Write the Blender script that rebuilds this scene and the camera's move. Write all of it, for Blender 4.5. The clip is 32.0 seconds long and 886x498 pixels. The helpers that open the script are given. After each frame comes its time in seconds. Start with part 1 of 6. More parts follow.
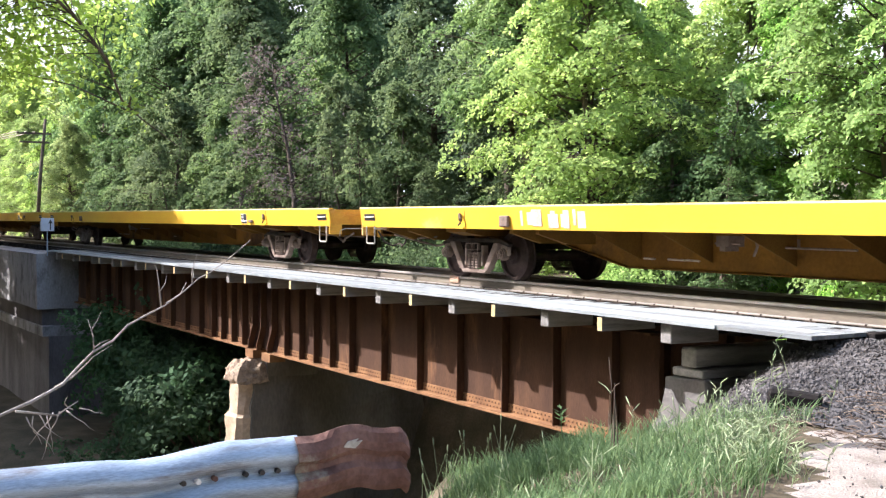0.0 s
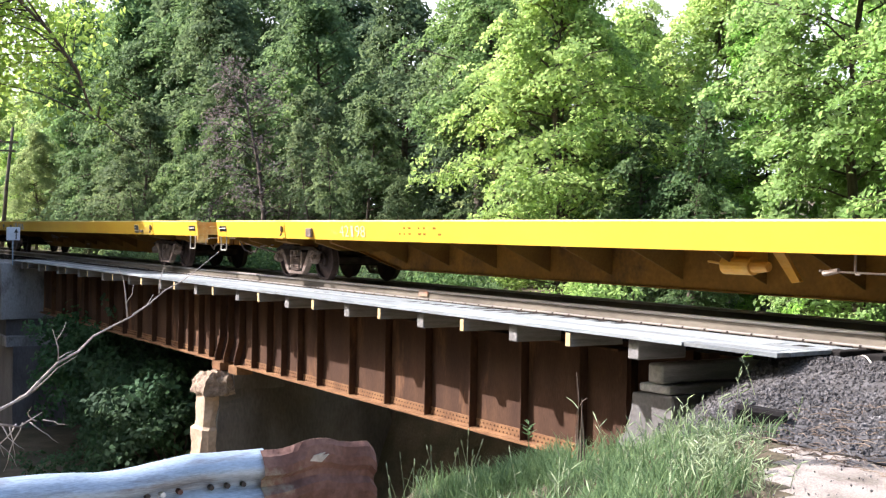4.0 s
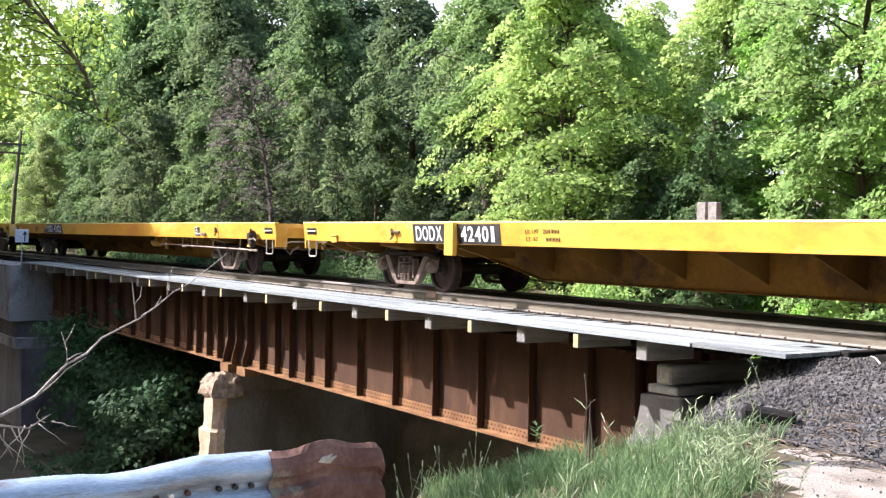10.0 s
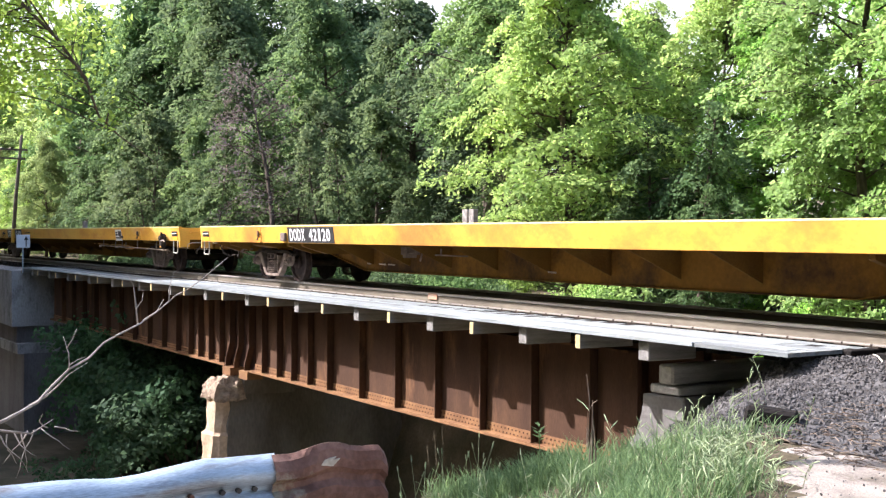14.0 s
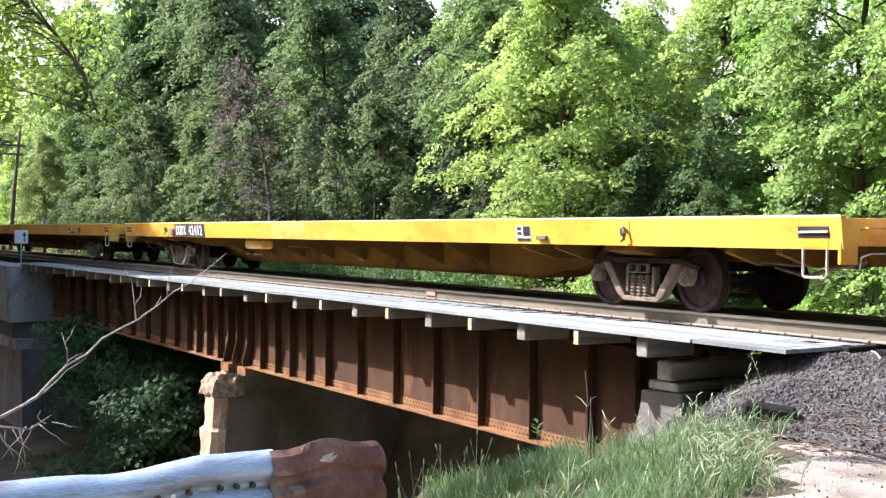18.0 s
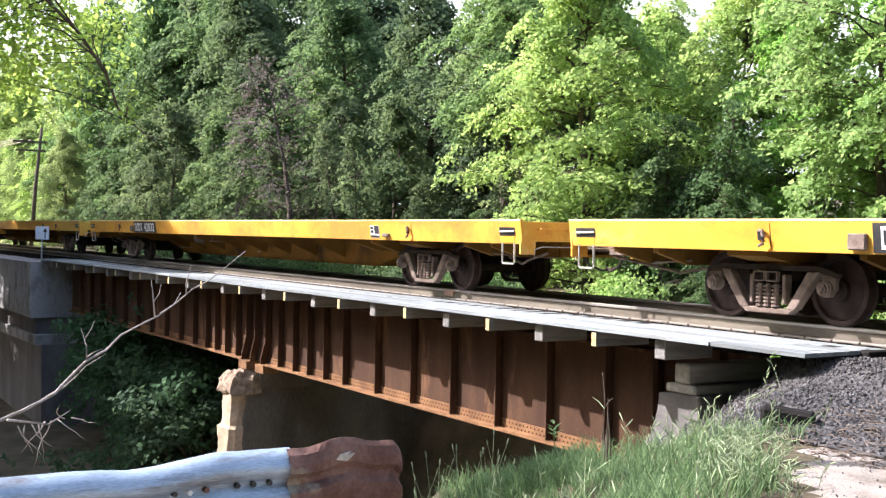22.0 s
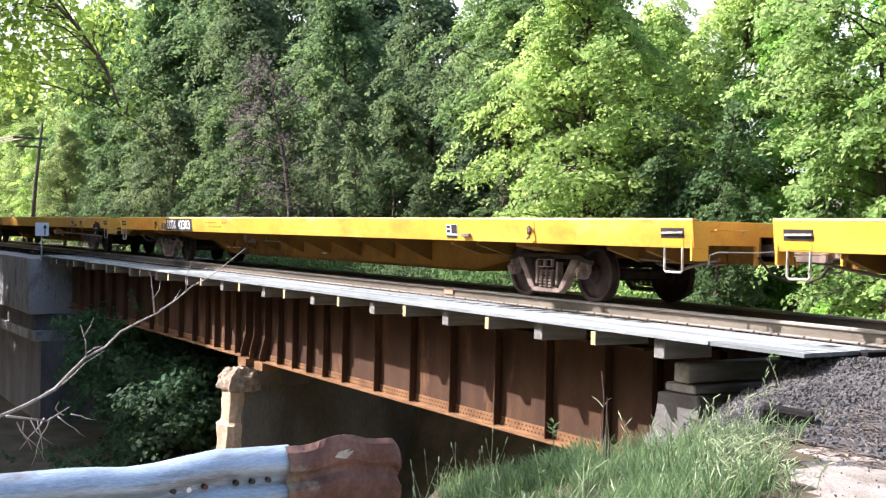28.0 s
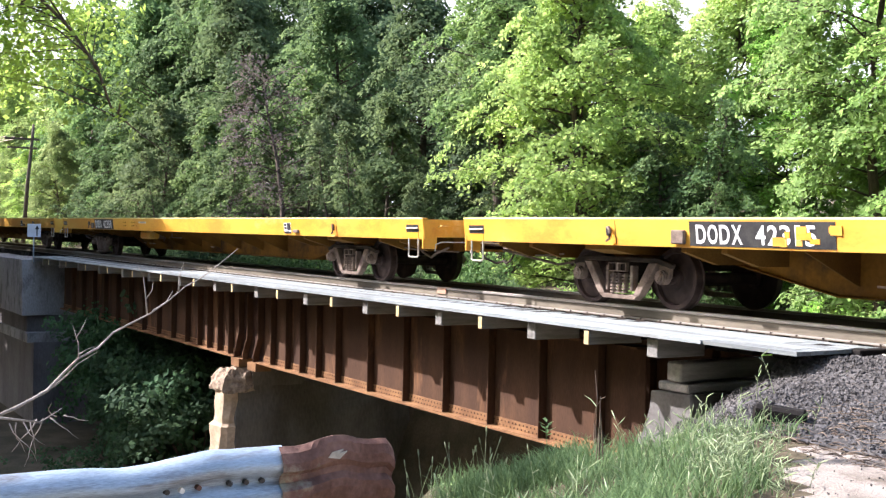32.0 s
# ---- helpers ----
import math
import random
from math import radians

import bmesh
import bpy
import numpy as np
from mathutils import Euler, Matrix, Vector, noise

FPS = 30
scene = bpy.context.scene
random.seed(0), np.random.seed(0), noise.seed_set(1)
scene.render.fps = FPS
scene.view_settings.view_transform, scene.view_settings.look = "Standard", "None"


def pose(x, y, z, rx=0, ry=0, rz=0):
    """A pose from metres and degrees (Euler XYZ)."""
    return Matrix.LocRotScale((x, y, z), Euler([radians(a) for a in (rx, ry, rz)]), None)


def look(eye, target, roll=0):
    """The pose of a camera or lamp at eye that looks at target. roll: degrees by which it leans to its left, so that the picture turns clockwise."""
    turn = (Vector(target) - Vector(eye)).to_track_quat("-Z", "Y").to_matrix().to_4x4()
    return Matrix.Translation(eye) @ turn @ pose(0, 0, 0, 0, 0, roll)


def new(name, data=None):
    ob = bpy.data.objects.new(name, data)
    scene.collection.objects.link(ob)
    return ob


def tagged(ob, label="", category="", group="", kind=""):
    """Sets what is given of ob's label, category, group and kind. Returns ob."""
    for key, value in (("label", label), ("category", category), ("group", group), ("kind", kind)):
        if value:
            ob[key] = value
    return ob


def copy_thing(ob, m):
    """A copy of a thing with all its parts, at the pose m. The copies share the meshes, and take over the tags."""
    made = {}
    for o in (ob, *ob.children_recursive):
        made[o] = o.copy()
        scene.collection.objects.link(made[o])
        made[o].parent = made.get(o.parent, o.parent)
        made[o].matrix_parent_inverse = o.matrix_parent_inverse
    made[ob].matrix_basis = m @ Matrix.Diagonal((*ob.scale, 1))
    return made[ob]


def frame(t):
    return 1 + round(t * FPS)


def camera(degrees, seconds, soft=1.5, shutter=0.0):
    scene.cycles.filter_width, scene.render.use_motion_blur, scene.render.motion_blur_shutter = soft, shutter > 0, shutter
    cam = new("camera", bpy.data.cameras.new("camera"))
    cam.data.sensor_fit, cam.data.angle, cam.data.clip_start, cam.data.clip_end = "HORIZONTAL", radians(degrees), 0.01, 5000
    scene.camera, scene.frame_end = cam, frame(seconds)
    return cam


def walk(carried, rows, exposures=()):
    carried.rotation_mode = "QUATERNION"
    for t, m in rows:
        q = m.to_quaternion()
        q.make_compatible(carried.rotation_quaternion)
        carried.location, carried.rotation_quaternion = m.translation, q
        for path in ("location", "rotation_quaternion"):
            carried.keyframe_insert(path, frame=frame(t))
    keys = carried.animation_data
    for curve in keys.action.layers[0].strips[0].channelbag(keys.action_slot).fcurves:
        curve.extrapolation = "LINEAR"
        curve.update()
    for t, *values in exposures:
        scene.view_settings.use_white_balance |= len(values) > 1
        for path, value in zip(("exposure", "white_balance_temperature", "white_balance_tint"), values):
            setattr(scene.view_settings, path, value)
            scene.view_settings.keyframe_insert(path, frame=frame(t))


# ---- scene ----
import collections

SECONDS = 32.0
EYE = Vector((0.0, 0.0, 0.989))
cam = camera(41.94, SECONDS, soft=1.3)


def aim(yaw, pitch, roll):
    """Camera pose: yaw degrees to the left of the +y axis."""
    a, p = radians(yaw), radians(pitch)
    way = Vector((-math.sin(a) * math.cos(p), math.cos(a) * math.cos(p), math.sin(p)))
    return look(EYE, EYE + way * 10, roll)


walk(cam, [
    (0, aim(59.04, -1.39, 0.38)),
    (0.5, aim(58.74, -1.42, 0.64)),
    (1, aim(58.45, -1.36, 0.80)),
    (1.5, aim(58.05, -1.21, 0.97)),
    (2, aim(57.72, -0.97, 1.12)),
    (2.5, aim(57.54, -0.76, 1.30)),
    (3, aim(57.46, -0.71, 1.29)),
    (3.5, aim(57.45, -0.68, 1.11)),
    (5.5, aim(57.64, -0.69, 0.99)),
    (6, aim(57.66, -0.56, 0.90)),
    (6.5, aim(57.69, -0.41, 0.83)),
    (7, aim(57.92, -0.38, 0.88)),
    (7.5, aim(58.06, -0.48, 0.91)),
    (8, aim(58.13, -0.54, 0.87)),
    (8.5, aim(58.17, -0.57, 0.73)),
    (9, aim(58.07, -0.60, 0.69)),
    (9.5, aim(57.95, -0.62, 0.91)),
    (10, aim(57.91, -0.62, 0.94)),
    (10.5, aim(57.91, -0.66, 0.72)),
    (11, aim(57.87, -0.64, 0.54)),
    (11.5, aim(57.86, -0.61, 0.49)),
    (12, aim(57.92, -0.55, 0.61)),
    (12.5, aim(57.90, -0.56, 0.62)),
    (13, aim(57.88, -0.58, 0.58)),
    (13.5, aim(57.95, -0.58, 0.51)),
    (14, aim(57.97, -0.53, 0.46)),
    (14.5, aim(57.98, -0.55, 0.48)),
    (16.5, aim(57.75, -0.68, 0.30)),
    (17, aim(57.75, -0.80, 0.22)),
    (17.5, aim(57.87, -0.63, 0.41)),
    (18, aim(57.89, -0.72, 0.52)),
    (18.5, aim(57.88, -0.83, 0.32)),
    (19, aim(57.93, -1.01, 0.15)),
    (19.5, aim(57.96, -0.99, 0.25)),
    (20, aim(57.98, -0.98, 0.40)),
    (20.5, aim(58.04, -0.96, 0.68)),
    (21, aim(58.11, -0.89, 0.74)),
    (21.5, aim(58.27, -0.86, 0.70)),
    (22, aim(58.80, -0.73, 1.07)),
    (22.5, aim(59.21, -0.67, 0.98)),
    (23, aim(59.34, -0.70, 1.06)),
    (23.5, aim(59.32, -0.84, 1.11)),
    (24, aim(59.33, -0.85, 0.98)),
    (24.5, aim(59.31, -0.94, 1.00)),
    (25, aim(59.32, -0.86, 1.09)),
    (25.5, aim(59.25, -0.86, 1.17)),
    (27.5, aim(58.92, -0.84, 1.30)),
    (28, aim(58.79, -0.82, 1.33)),
    (28.5, aim(58.83, -0.97, 1.41)),
    (29, aim(58.71, -1.03, 1.31)),
    (29.5, aim(58.62, -1.10, 1.22)),
    (30, aim(58.47, -1.12, 1.19)),
    (30.5, aim(58.43, -1.03, 1.01)),
    (31, aim(58.45, -0.96, 1.27)),
    (31.5, aim(58.33, -0.88, 1.28)),
    (32, aim(58.44, -0.82, 1.16)),
], exposures=[(0.0, 1.47, 6230, 16), (32.0, 1.47, 6230, 16)])

# ---- daylight ----
SUN_WAY = Vector((1.0, 1.0, -1.25)).normalized()
world = bpy.data.worlds.new("sky")
scene.world = world
world.use_nodes = True
wn, wl = world.node_tree.nodes, world.node_tree.links
sky = wn.new("ShaderNodeTexSky")
sky.sky_type, sky.sun_disc = "NISHITA", False
sky.sun_elevation = math.asin(-SUN_WAY.z)
sky.sun_rotation = math.atan2(-SUN_WAY.x, -SUN_WAY.y)
sky.air_density, sky.dust_density = 1.3, 3.0
wl.new(sky.outputs[0], wn["Background"].inputs[0])
wn["Background"].inputs[1].default_value = 0.15
sun = new("sun", bpy.data.lights.new("sun", "SUN"))
sun.data.energy, sun.data.angle, sun.data.color = 5.0, radians(0.53), (1.0, 0.965, 0.955)
sun.matrix_world = look((-30, -30, 40), Vector((-30, -30, 40)) + SUN_WAY)


# ---- materials ----
def rgb(c):
    return (c[0], c[1], c[2], 1.0)


def surface(name, base, second, third=None, scale=3.0, fine=40.0, rough=0.8, metal=0.0, bump=0.3,
            blotch=0.5, stretch=(1, 1, 1), per="none", patch=0.62, grain=0.35, turn=0.0, stain=None):
    """Two scales of variation: blotches of a second colour, fine grain, optional patches of a third and stains."""
    m = bpy.data.materials.new(name)
    m.use_nodes = True
    n, l = m.node_tree.nodes, m.node_tree.links
    bsdf = n["Principled BSDF"]
    coord = n.new("ShaderNodeTexCoord")
    info = n.new("ShaderNodeObjectInfo")
    shift = n.new("ShaderNodeVectorMath")
    shift.operation = "MULTIPLY_ADD"
    spread = n.new("ShaderNodeCombineXYZ")
    for i in range(3):
        l.new(info.outputs["Random"], spread.inputs[i])
    shift.inputs[1].default_value = (37, 53, 71)
    l.new(spread.outputs[0], shift.inputs[0])
    mapping = n.new("ShaderNodeMapping")
    mapping.inputs["Scale"].default_value = stretch
    mapping.inputs["Rotation"].default_value = (0, radians(turn), 0)
    l.new(coord.outputs["Object"], mapping.inputs["Vector"])
    l.new(mapping.outputs[0], shift.inputs[2])
    big, small = n.new("ShaderNodeTexNoise"), n.new("ShaderNodeTexNoise")
    big.inputs["Scale"].default_value, big.inputs["Detail"].default_value = scale, 6
    small.inputs["Scale"].default_value, small.inputs["Detail"].default_value = fine, 4
    for t in (big, small):
        l.new(shift.outputs[0], t.inputs["Vector"])
    ramp = n.new("ShaderNodeValToRGB")
    ramp.color_ramp.elements[0].position, ramp.color_ramp.elements[1].position = 0.5 - 0.25 * blotch, 0.5 + 0.25 * blotch
    ramp.color_ramp.elements[0].color, ramp.color_ramp.elements[1].color = rgb(base), rgb(second)
    l.new(big.outputs[0], ramp.inputs[0])
    colour = ramp.outputs[0]
    if third:
        spots = n.new("ShaderNodeTexNoise")
        spots.inputs["Scale"].default_value, spots.inputs["Detail"].default_value = scale * 0.45, 8
        spots.inputs["Roughness"].default_value = 0.65
        far = n.new("ShaderNodeVectorMath")
        far.inputs[1].default_value = (11.3, 7.7, 3.1)
        l.new(shift.outputs[0], far.inputs[0])
        l.new(far.outputs[0], spots.inputs["Vector"])
        cut = n.new("ShaderNodeValToRGB")
        cut.color_ramp.elements[0].position, cut.color_ramp.elements[1].position = patch, patch + 0.12
        l.new(spots.outputs[0], cut.inputs[0])
        mix = n.new("ShaderNodeMix")
        mix.data_type = "RGBA"
        mix.inputs[7].default_value = rgb(third)
        l.new(cut.outputs[0], mix.inputs[0])
        l.new(colour, mix.inputs[6])
        colour = mix.outputs[2]
    if stain:
        marks = n.new("ShaderNodeTexNoise")
        marks.inputs["Scale"].default_value, marks.inputs["Detail"].default_value = stain[1], 7
        marks.inputs["Roughness"].default_value = 0.7
        away = n.new("ShaderNodeVectorMath")
        away.inputs[1].default_value = (3.9, 17.1, 8.3)
        l.new(shift.outputs[0], away.inputs[0])
        l.new(away.outputs[0], marks.inputs["Vector"])
        edge = n.new("ShaderNodeValToRGB")
        edge.color_ramp.elements[0].position, edge.color_ramp.elements[1].position = stain[2], stain[2] + 0.16
        edge.color_ramp.elements[1].color = (0.8, 0.8, 0.8, 1)
        l.new(marks.outputs[0], edge.inputs[0])
        over = n.new("ShaderNodeMix")
        over.data_type = "RGBA"
        over.inputs[7].default_value = rgb(stain[0])
        l.new(edge.outputs[0], over.inputs[0])
        l.new(colour, over.inputs[6])
        colour = over.outputs[2]
    tone = n.new("ShaderNodeHueSaturation")
    value = n.new("ShaderNodeMapRange")
    value.inputs[3].default_value, value.inputs[4].default_value = 1 - grain, 1 + grain
    l.new(small.outputs[0], value.inputs[0])
    l.new(value.outputs[0], tone.inputs["Value"])
    l.new(colour, tone.inputs["Color"])
    if per != "none":
        source = info.outputs["Random"]
        if per == "island":
            source = n.new("ShaderNodeNewGeometry").outputs["Random Per Island"]
        hue = n.new("ShaderNodeHueSaturation")
        r = n.new("ShaderNodeMapRange")
        r.inputs[3].default_value, r.inputs[4].default_value = 0.7, 1.3
        l.new(source, r.inputs[0])
        l.new(r.outputs[0], hue.inputs["Value"])
        l.new(tone.outputs[0], hue.inputs["Color"])
        colour = hue.outputs[0]
    else:
        colour = tone.outputs[0]
    l.new(colour, bsdf.inputs["Base Color"])
    bsdf.inputs["Roughness"].default_value, bsdf.inputs["Metallic"].default_value = rough, metal
    bsdf.inputs["Specular IOR Level"].default_value = 0.12 if rough >= 0.7 else 0.4
    if bump:
        b = n.new("ShaderNodeBump")
        b.inputs["Strength"].default_value, b.inputs["Distance"].default_value = bump, 0.02
        l.new(small.outputs[0], b.inputs["Height"])
        l.new(b.outputs[0], bsdf.inputs["Normal"])
    return m


def foliage(name, dark, light, glow=0.35, rough=0.7):
    """Leaves: each leaf its own tone, half translucent."""
    m = bpy.data.materials.new(name)
    m.use_nodes = True
    n, l = m.node_tree.nodes, m.node_tree.links
    bsdf, out = n["Principled BSDF"], n["Material Output"]
    ramp = n.new("ShaderNodeValToRGB")
    ramp.color_ramp.elements[0].color, ramp.color_ramp.elements[1].color = rgb(dark), rgb(light)
    geo = n.new("ShaderNodeNewGeometry")
    noise_tex = n.new("ShaderNodeTexNoise")
    noise_tex.inputs["Scale"].default_value = 0.6
    l.new(n.new("ShaderNodeTexCoord").outputs["Object"], noise_tex.inputs["Vector"])
    mid = n.new("ShaderNodeMath")
    mid.operation = "ADD"
    half = n.new("ShaderNodeMath")
    half.operation, half.inputs[1].default_value = "MULTIPLY_ADD", 0.45
    half.inputs[2].default_value = -0.02
    l.new(geo.outputs["Random Per Island"], half.inputs[0])
    l.new(half.outputs[0], mid.inputs[0])
    low = n.new("ShaderNodeMapRange")
    low.inputs[1].default_value, low.inputs[2].default_value = 0.3, 0.7
    low.inputs[3].default_value, low.inputs[4].default_value = 0.0, 0.5
    l.new(noise_tex.outputs[0], low.inputs[0])
    l.new(low.outputs[0], mid.inputs[1])
    l.new(mid.outputs[0], ramp.inputs[0])
    info = n.new("ShaderNodeObjectInfo")
    own = n.new("ShaderNodeHueSaturation")
    for k, lo, hi in (("Value", 0.82, 1.18), ("Hue", 0.490, 0.500), ("Saturation", 0.88, 1.06)):
        rng = n.new("ShaderNodeMapRange")
        rng.inputs[3].default_value, rng.inputs[4].default_value = lo, hi
        l.new(info.outputs["Random"], rng.inputs[0])
        l.new(rng.outputs[0], own.inputs[k])
    l.new(ramp.outputs[0], own.inputs["Color"])
    ramp = own
    l.new(ramp.outputs[0], bsdf.inputs["Base Color"])
    bsdf.inputs["Roughness"].default_value, bsdf.inputs["Specular IOR Level"].default_value = rough, 0.12
    trans = n.new("ShaderNodeBsdfTranslucent")
    warm = n.new("ShaderNodeHueSaturation")
    warm.inputs["Hue"].default_value, warm.inputs["Value"].default_value = 0.485, 1.5
    l.new(ramp.outputs[0], warm.inputs["Color"])
    l.new(warm.outputs[0], trans.inputs["Color"])
    mix = n.new("ShaderNodeMixShader")
    mix.inputs[0].default_value = glow
    l.new(bsdf.outputs[0], mix.inputs[1])
    l.new(trans.outputs[0], mix.inputs[2])
    l.new(mix.outputs[0], out.inputs["Surface"])
    return m


YELLOW = surface("yellow_paint", (0.76, 0.435, 0.062), (0.72, 0.34, 0.036), (0.82, 0.62, 0.27), scale=1.0, fine=25,
                 rough=0.5, bump=0.06, blotch=0.5, patch=0.56, grain=0.14, stretch=(0.5, 1, 1.1), turn=38, stain=((0.60, 0.24, 0.035), 1.3, 0.48))
YELLOW_BRIGHT = surface("fresh_yellow_paint", (0.77, 0.485, 0.04), (0.72, 0.40, 0.035), (0.80, 0.64, 0.25), scale=1.2, fine=25, rough=0.45, bump=0.05, grain=0.1, patch=0.64,
                        stretch=(0.5, 1, 1.1), turn=38)
YELLOW_WORN = surface("rust_streaked_yellow_paint", (0.74, 0.42, 0.055), (0.69, 0.32, 0.035), (0.42, 0.17, 0.035), scale=1.1,
                      fine=25, rough=0.55, bump=0.08, blotch=0.9, patch=0.54, grain=0.15, stretch=(0.6, 1, 0.8), turn=40, stain=((0.55, 0.22, 0.04), 1.6, 0.48))
# yellow darkened to stand for the shadow under the deck
BELLY_DARK = surface("shade_darkened_yellow", (0.20, 0.108, 0.024), (0.14, 0.072, 0.018), scale=1.5, rough=0.85, bump=0.2)
# dirty paint, its tone lowered further for the shade below the sills
BELLY = surface("dirty_shaded_yellow", (0.28, 0.135, 0.021), (0.16, 0.075, 0.016), (0.065, 0.034, 0.016), scale=1.2, fine=18, rough=0.75,
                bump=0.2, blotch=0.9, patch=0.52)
BLACK_PAINT = surface("black_paint", (0.02, 0.02, 0.022), (0.045, 0.043, 0.04), scale=5, rough=0.5, bump=0.05)
WHITE_PAINT = surface("white_paint", (0.82, 0.82, 0.80), (0.70, 0.70, 0.68), scale=6, rough=0.5, bump=0.0, grain=0.1)
PALE_EDGE = surface("faded_highlight_yellow", (0.86, 0.74, 0.40), (0.80, 0.62, 0.22), (0.45, 0.33, 0.15), scale=1.4, fine=30, rough=0.5, bump=0.1, patch=0.60, stretch=(0.5, 1, 1))
CHALK = surface("faded_marking", (0.62, 0.58, 0.48), (0.40, 0.36, 0.30), scale=6, rough=0.7, bump=0.0)
TRUCK_IRON = surface("dusty_brown_iron", (0.235, 0.180, 0.145), (0.135, 0.100, 0.080), (0.34, 0.275, 0.225), scale=5, fine=45, rough=0.85, bump=0.3)
WHEEL_IRON = surface("wheel_steel", (0.075, 0.052, 0.046), (0.038, 0.027, 0.024), scale=5, fine=40, rough=0.7, metal=0.2, bump=0.1)
DARK_IRON = surface("greasy_and_shaded_iron", (0.03, 0.024, 0.02), (0.055, 0.04, 0.03), scale=6, rough=0.7, bump=0.2)
ROD_STEEL = surface("pale_steel_rod", (0.40, 0.31, 0.24), (0.27, 0.20, 0.15), scale=8, rough=0.6, bump=0.1)
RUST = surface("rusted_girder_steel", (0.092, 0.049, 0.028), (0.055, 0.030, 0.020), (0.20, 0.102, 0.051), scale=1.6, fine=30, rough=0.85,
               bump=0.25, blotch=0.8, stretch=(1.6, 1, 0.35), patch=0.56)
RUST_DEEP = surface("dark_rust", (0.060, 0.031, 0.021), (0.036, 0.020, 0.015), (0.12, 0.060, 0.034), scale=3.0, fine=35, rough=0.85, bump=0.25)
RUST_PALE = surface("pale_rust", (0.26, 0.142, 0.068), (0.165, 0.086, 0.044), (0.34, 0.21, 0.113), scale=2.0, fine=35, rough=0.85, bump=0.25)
RAIL_SIDE = surface("rail_rust", (0.195, 0.168, 0.128), (0.13, 0.11, 0.085), scale=3, fine=30, rough=0.8, bump=0.1, stretch=(0.2, 1, 1))
RAIL_HEAD = surface("polished_and_lit_rail", (0.42, 0.38, 0.34), (0.30, 0.265, 0.235), scale=3, fine=60, rough=0.35, metal=0.4, bump=0.0, stretch=(0.05, 1, 1), grain=0.1)
WOOD_GREY = surface("weathered_timber", (0.30, 0.285, 0.265), (0.20, 0.19, 0.175), (0.12, 0.11, 0.10), scale=2.5, fine=30, rough=0.9,
                    bump=0.5, stretch=(6, 0.6, 6))
PLANK = surface("weathered_plank", (0.285, 0.31, 0.306), (0.20, 0.22, 0.222), (0.13, 0.14, 0.142), scale=3.0, fine=30, rough=0.85, bump=0.2, patch=0.62, grain=0.25,
                stretch=(0.5, 6, 6), per="object", stain=((0.19, 0.18, 0.16), 1.4, 0.53))
WOOD_NEW = surface("yellow_end_grain", (0.60, 0.44, 0.22), (0.46, 0.33, 0.17), scale=9, fine=60, rough=0.85, bump=0.3)
TIE = surface("creosoted_tie", (0.022, 0.019, 0.017), (0.012, 0.011, 0.010), scale=4, fine=35, rough=0.9, bump=0.5)
CONCRETE = surface("weathered_concrete", (0.20, 0.19, 0.175), (0.145, 0.135, 0.125), (0.09, 0.082, 0.072), scale=1.3, fine=22, rough=0.95, bump=0.5)
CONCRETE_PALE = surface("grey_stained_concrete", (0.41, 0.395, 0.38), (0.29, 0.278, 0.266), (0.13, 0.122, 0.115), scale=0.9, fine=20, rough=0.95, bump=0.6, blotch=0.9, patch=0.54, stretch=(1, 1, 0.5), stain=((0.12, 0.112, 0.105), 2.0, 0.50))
# pier concrete lightened for the sun on its front
CONCRETE_WARM = surface("sunlit_spalled_concrete", (0.54, 0.41, 0.29), (0.42, 0.31, 0.21), (0.24, 0.175, 0.125), scale=2.2, fine=14, rough=0.95, bump=0.8)
RUBBLE = surface("crumbled_concrete", (0.42, 0.32, 0.23), (0.22, 0.165, 0.12), (0.58, 0.46, 0.33), scale=7, fine=30, rough=1.0, bump=0.9)
WALL_DARK = surface("dark_mottled_concrete", (0.17, 0.156, 0.152), (0.105, 0.096, 0.093), (0.28, 0.268, 0.266), scale=0.9, fine=18, rough=0.95, bump=0.5, stretch=(1, 1, 0.4), patch=0.66)
# pier concrete darkened for its side away from the sun
CONCRETE_DARK = surface("shaded_side_concrete", (0.18, 0.16, 0.132), (0.105, 0.094, 0.078), (0.27, 0.24, 0.20), scale=0.9, fine=18, rough=0.95,
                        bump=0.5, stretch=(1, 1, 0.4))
GALV = surface("galvanised_steel", (0.42, 0.51, 0.59), (0.27, 0.335, 0.40), (0.16, 0.16, 0.165), scale=4, fine=60, rough=0.45, metal=0.4, stretch=(2.0, 0.55, 4.0),
               bump=0.15, blotch=0.7, patch=0.57, grain=0.45, stain=((0.16, 0.13, 0.11), 3.0, 0.52))
GALV_RUST = surface("rusted_guardrail_steel", (0.23, 0.135, 0.105), (0.14, 0.077, 0.06), (0.35, 0.34, 0.25), scale=7.0, fine=40, rough=0.7,
                    metal=0.1, bump=0.3, patch=0.56)
SOIL = surface("dark_soil_and_litter", (0.12, 0.095, 0.062), (0.075, 0.065, 0.04), (0.18, 0.14, 0.09), scale=1.2, fine=16, rough=1.0, bump=0.8)
DIRT = surface("pale_dirt", (0.36, 0.315, 0.27), (0.25, 0.215, 0.18), (0.15, 0.125, 0.10), scale=3.0, fine=60, rough=1.0, bump=0.9, patch=0.55, grain=0.6, blotch=0.8)
GRAVEL = surface("ballast_stone", (0.128, 0.121, 0.117), (0.062, 0.058, 0.055), (0.30, 0.288, 0.275), scale=6, fine=40, rough=0.95, bump=0.4, per="island")
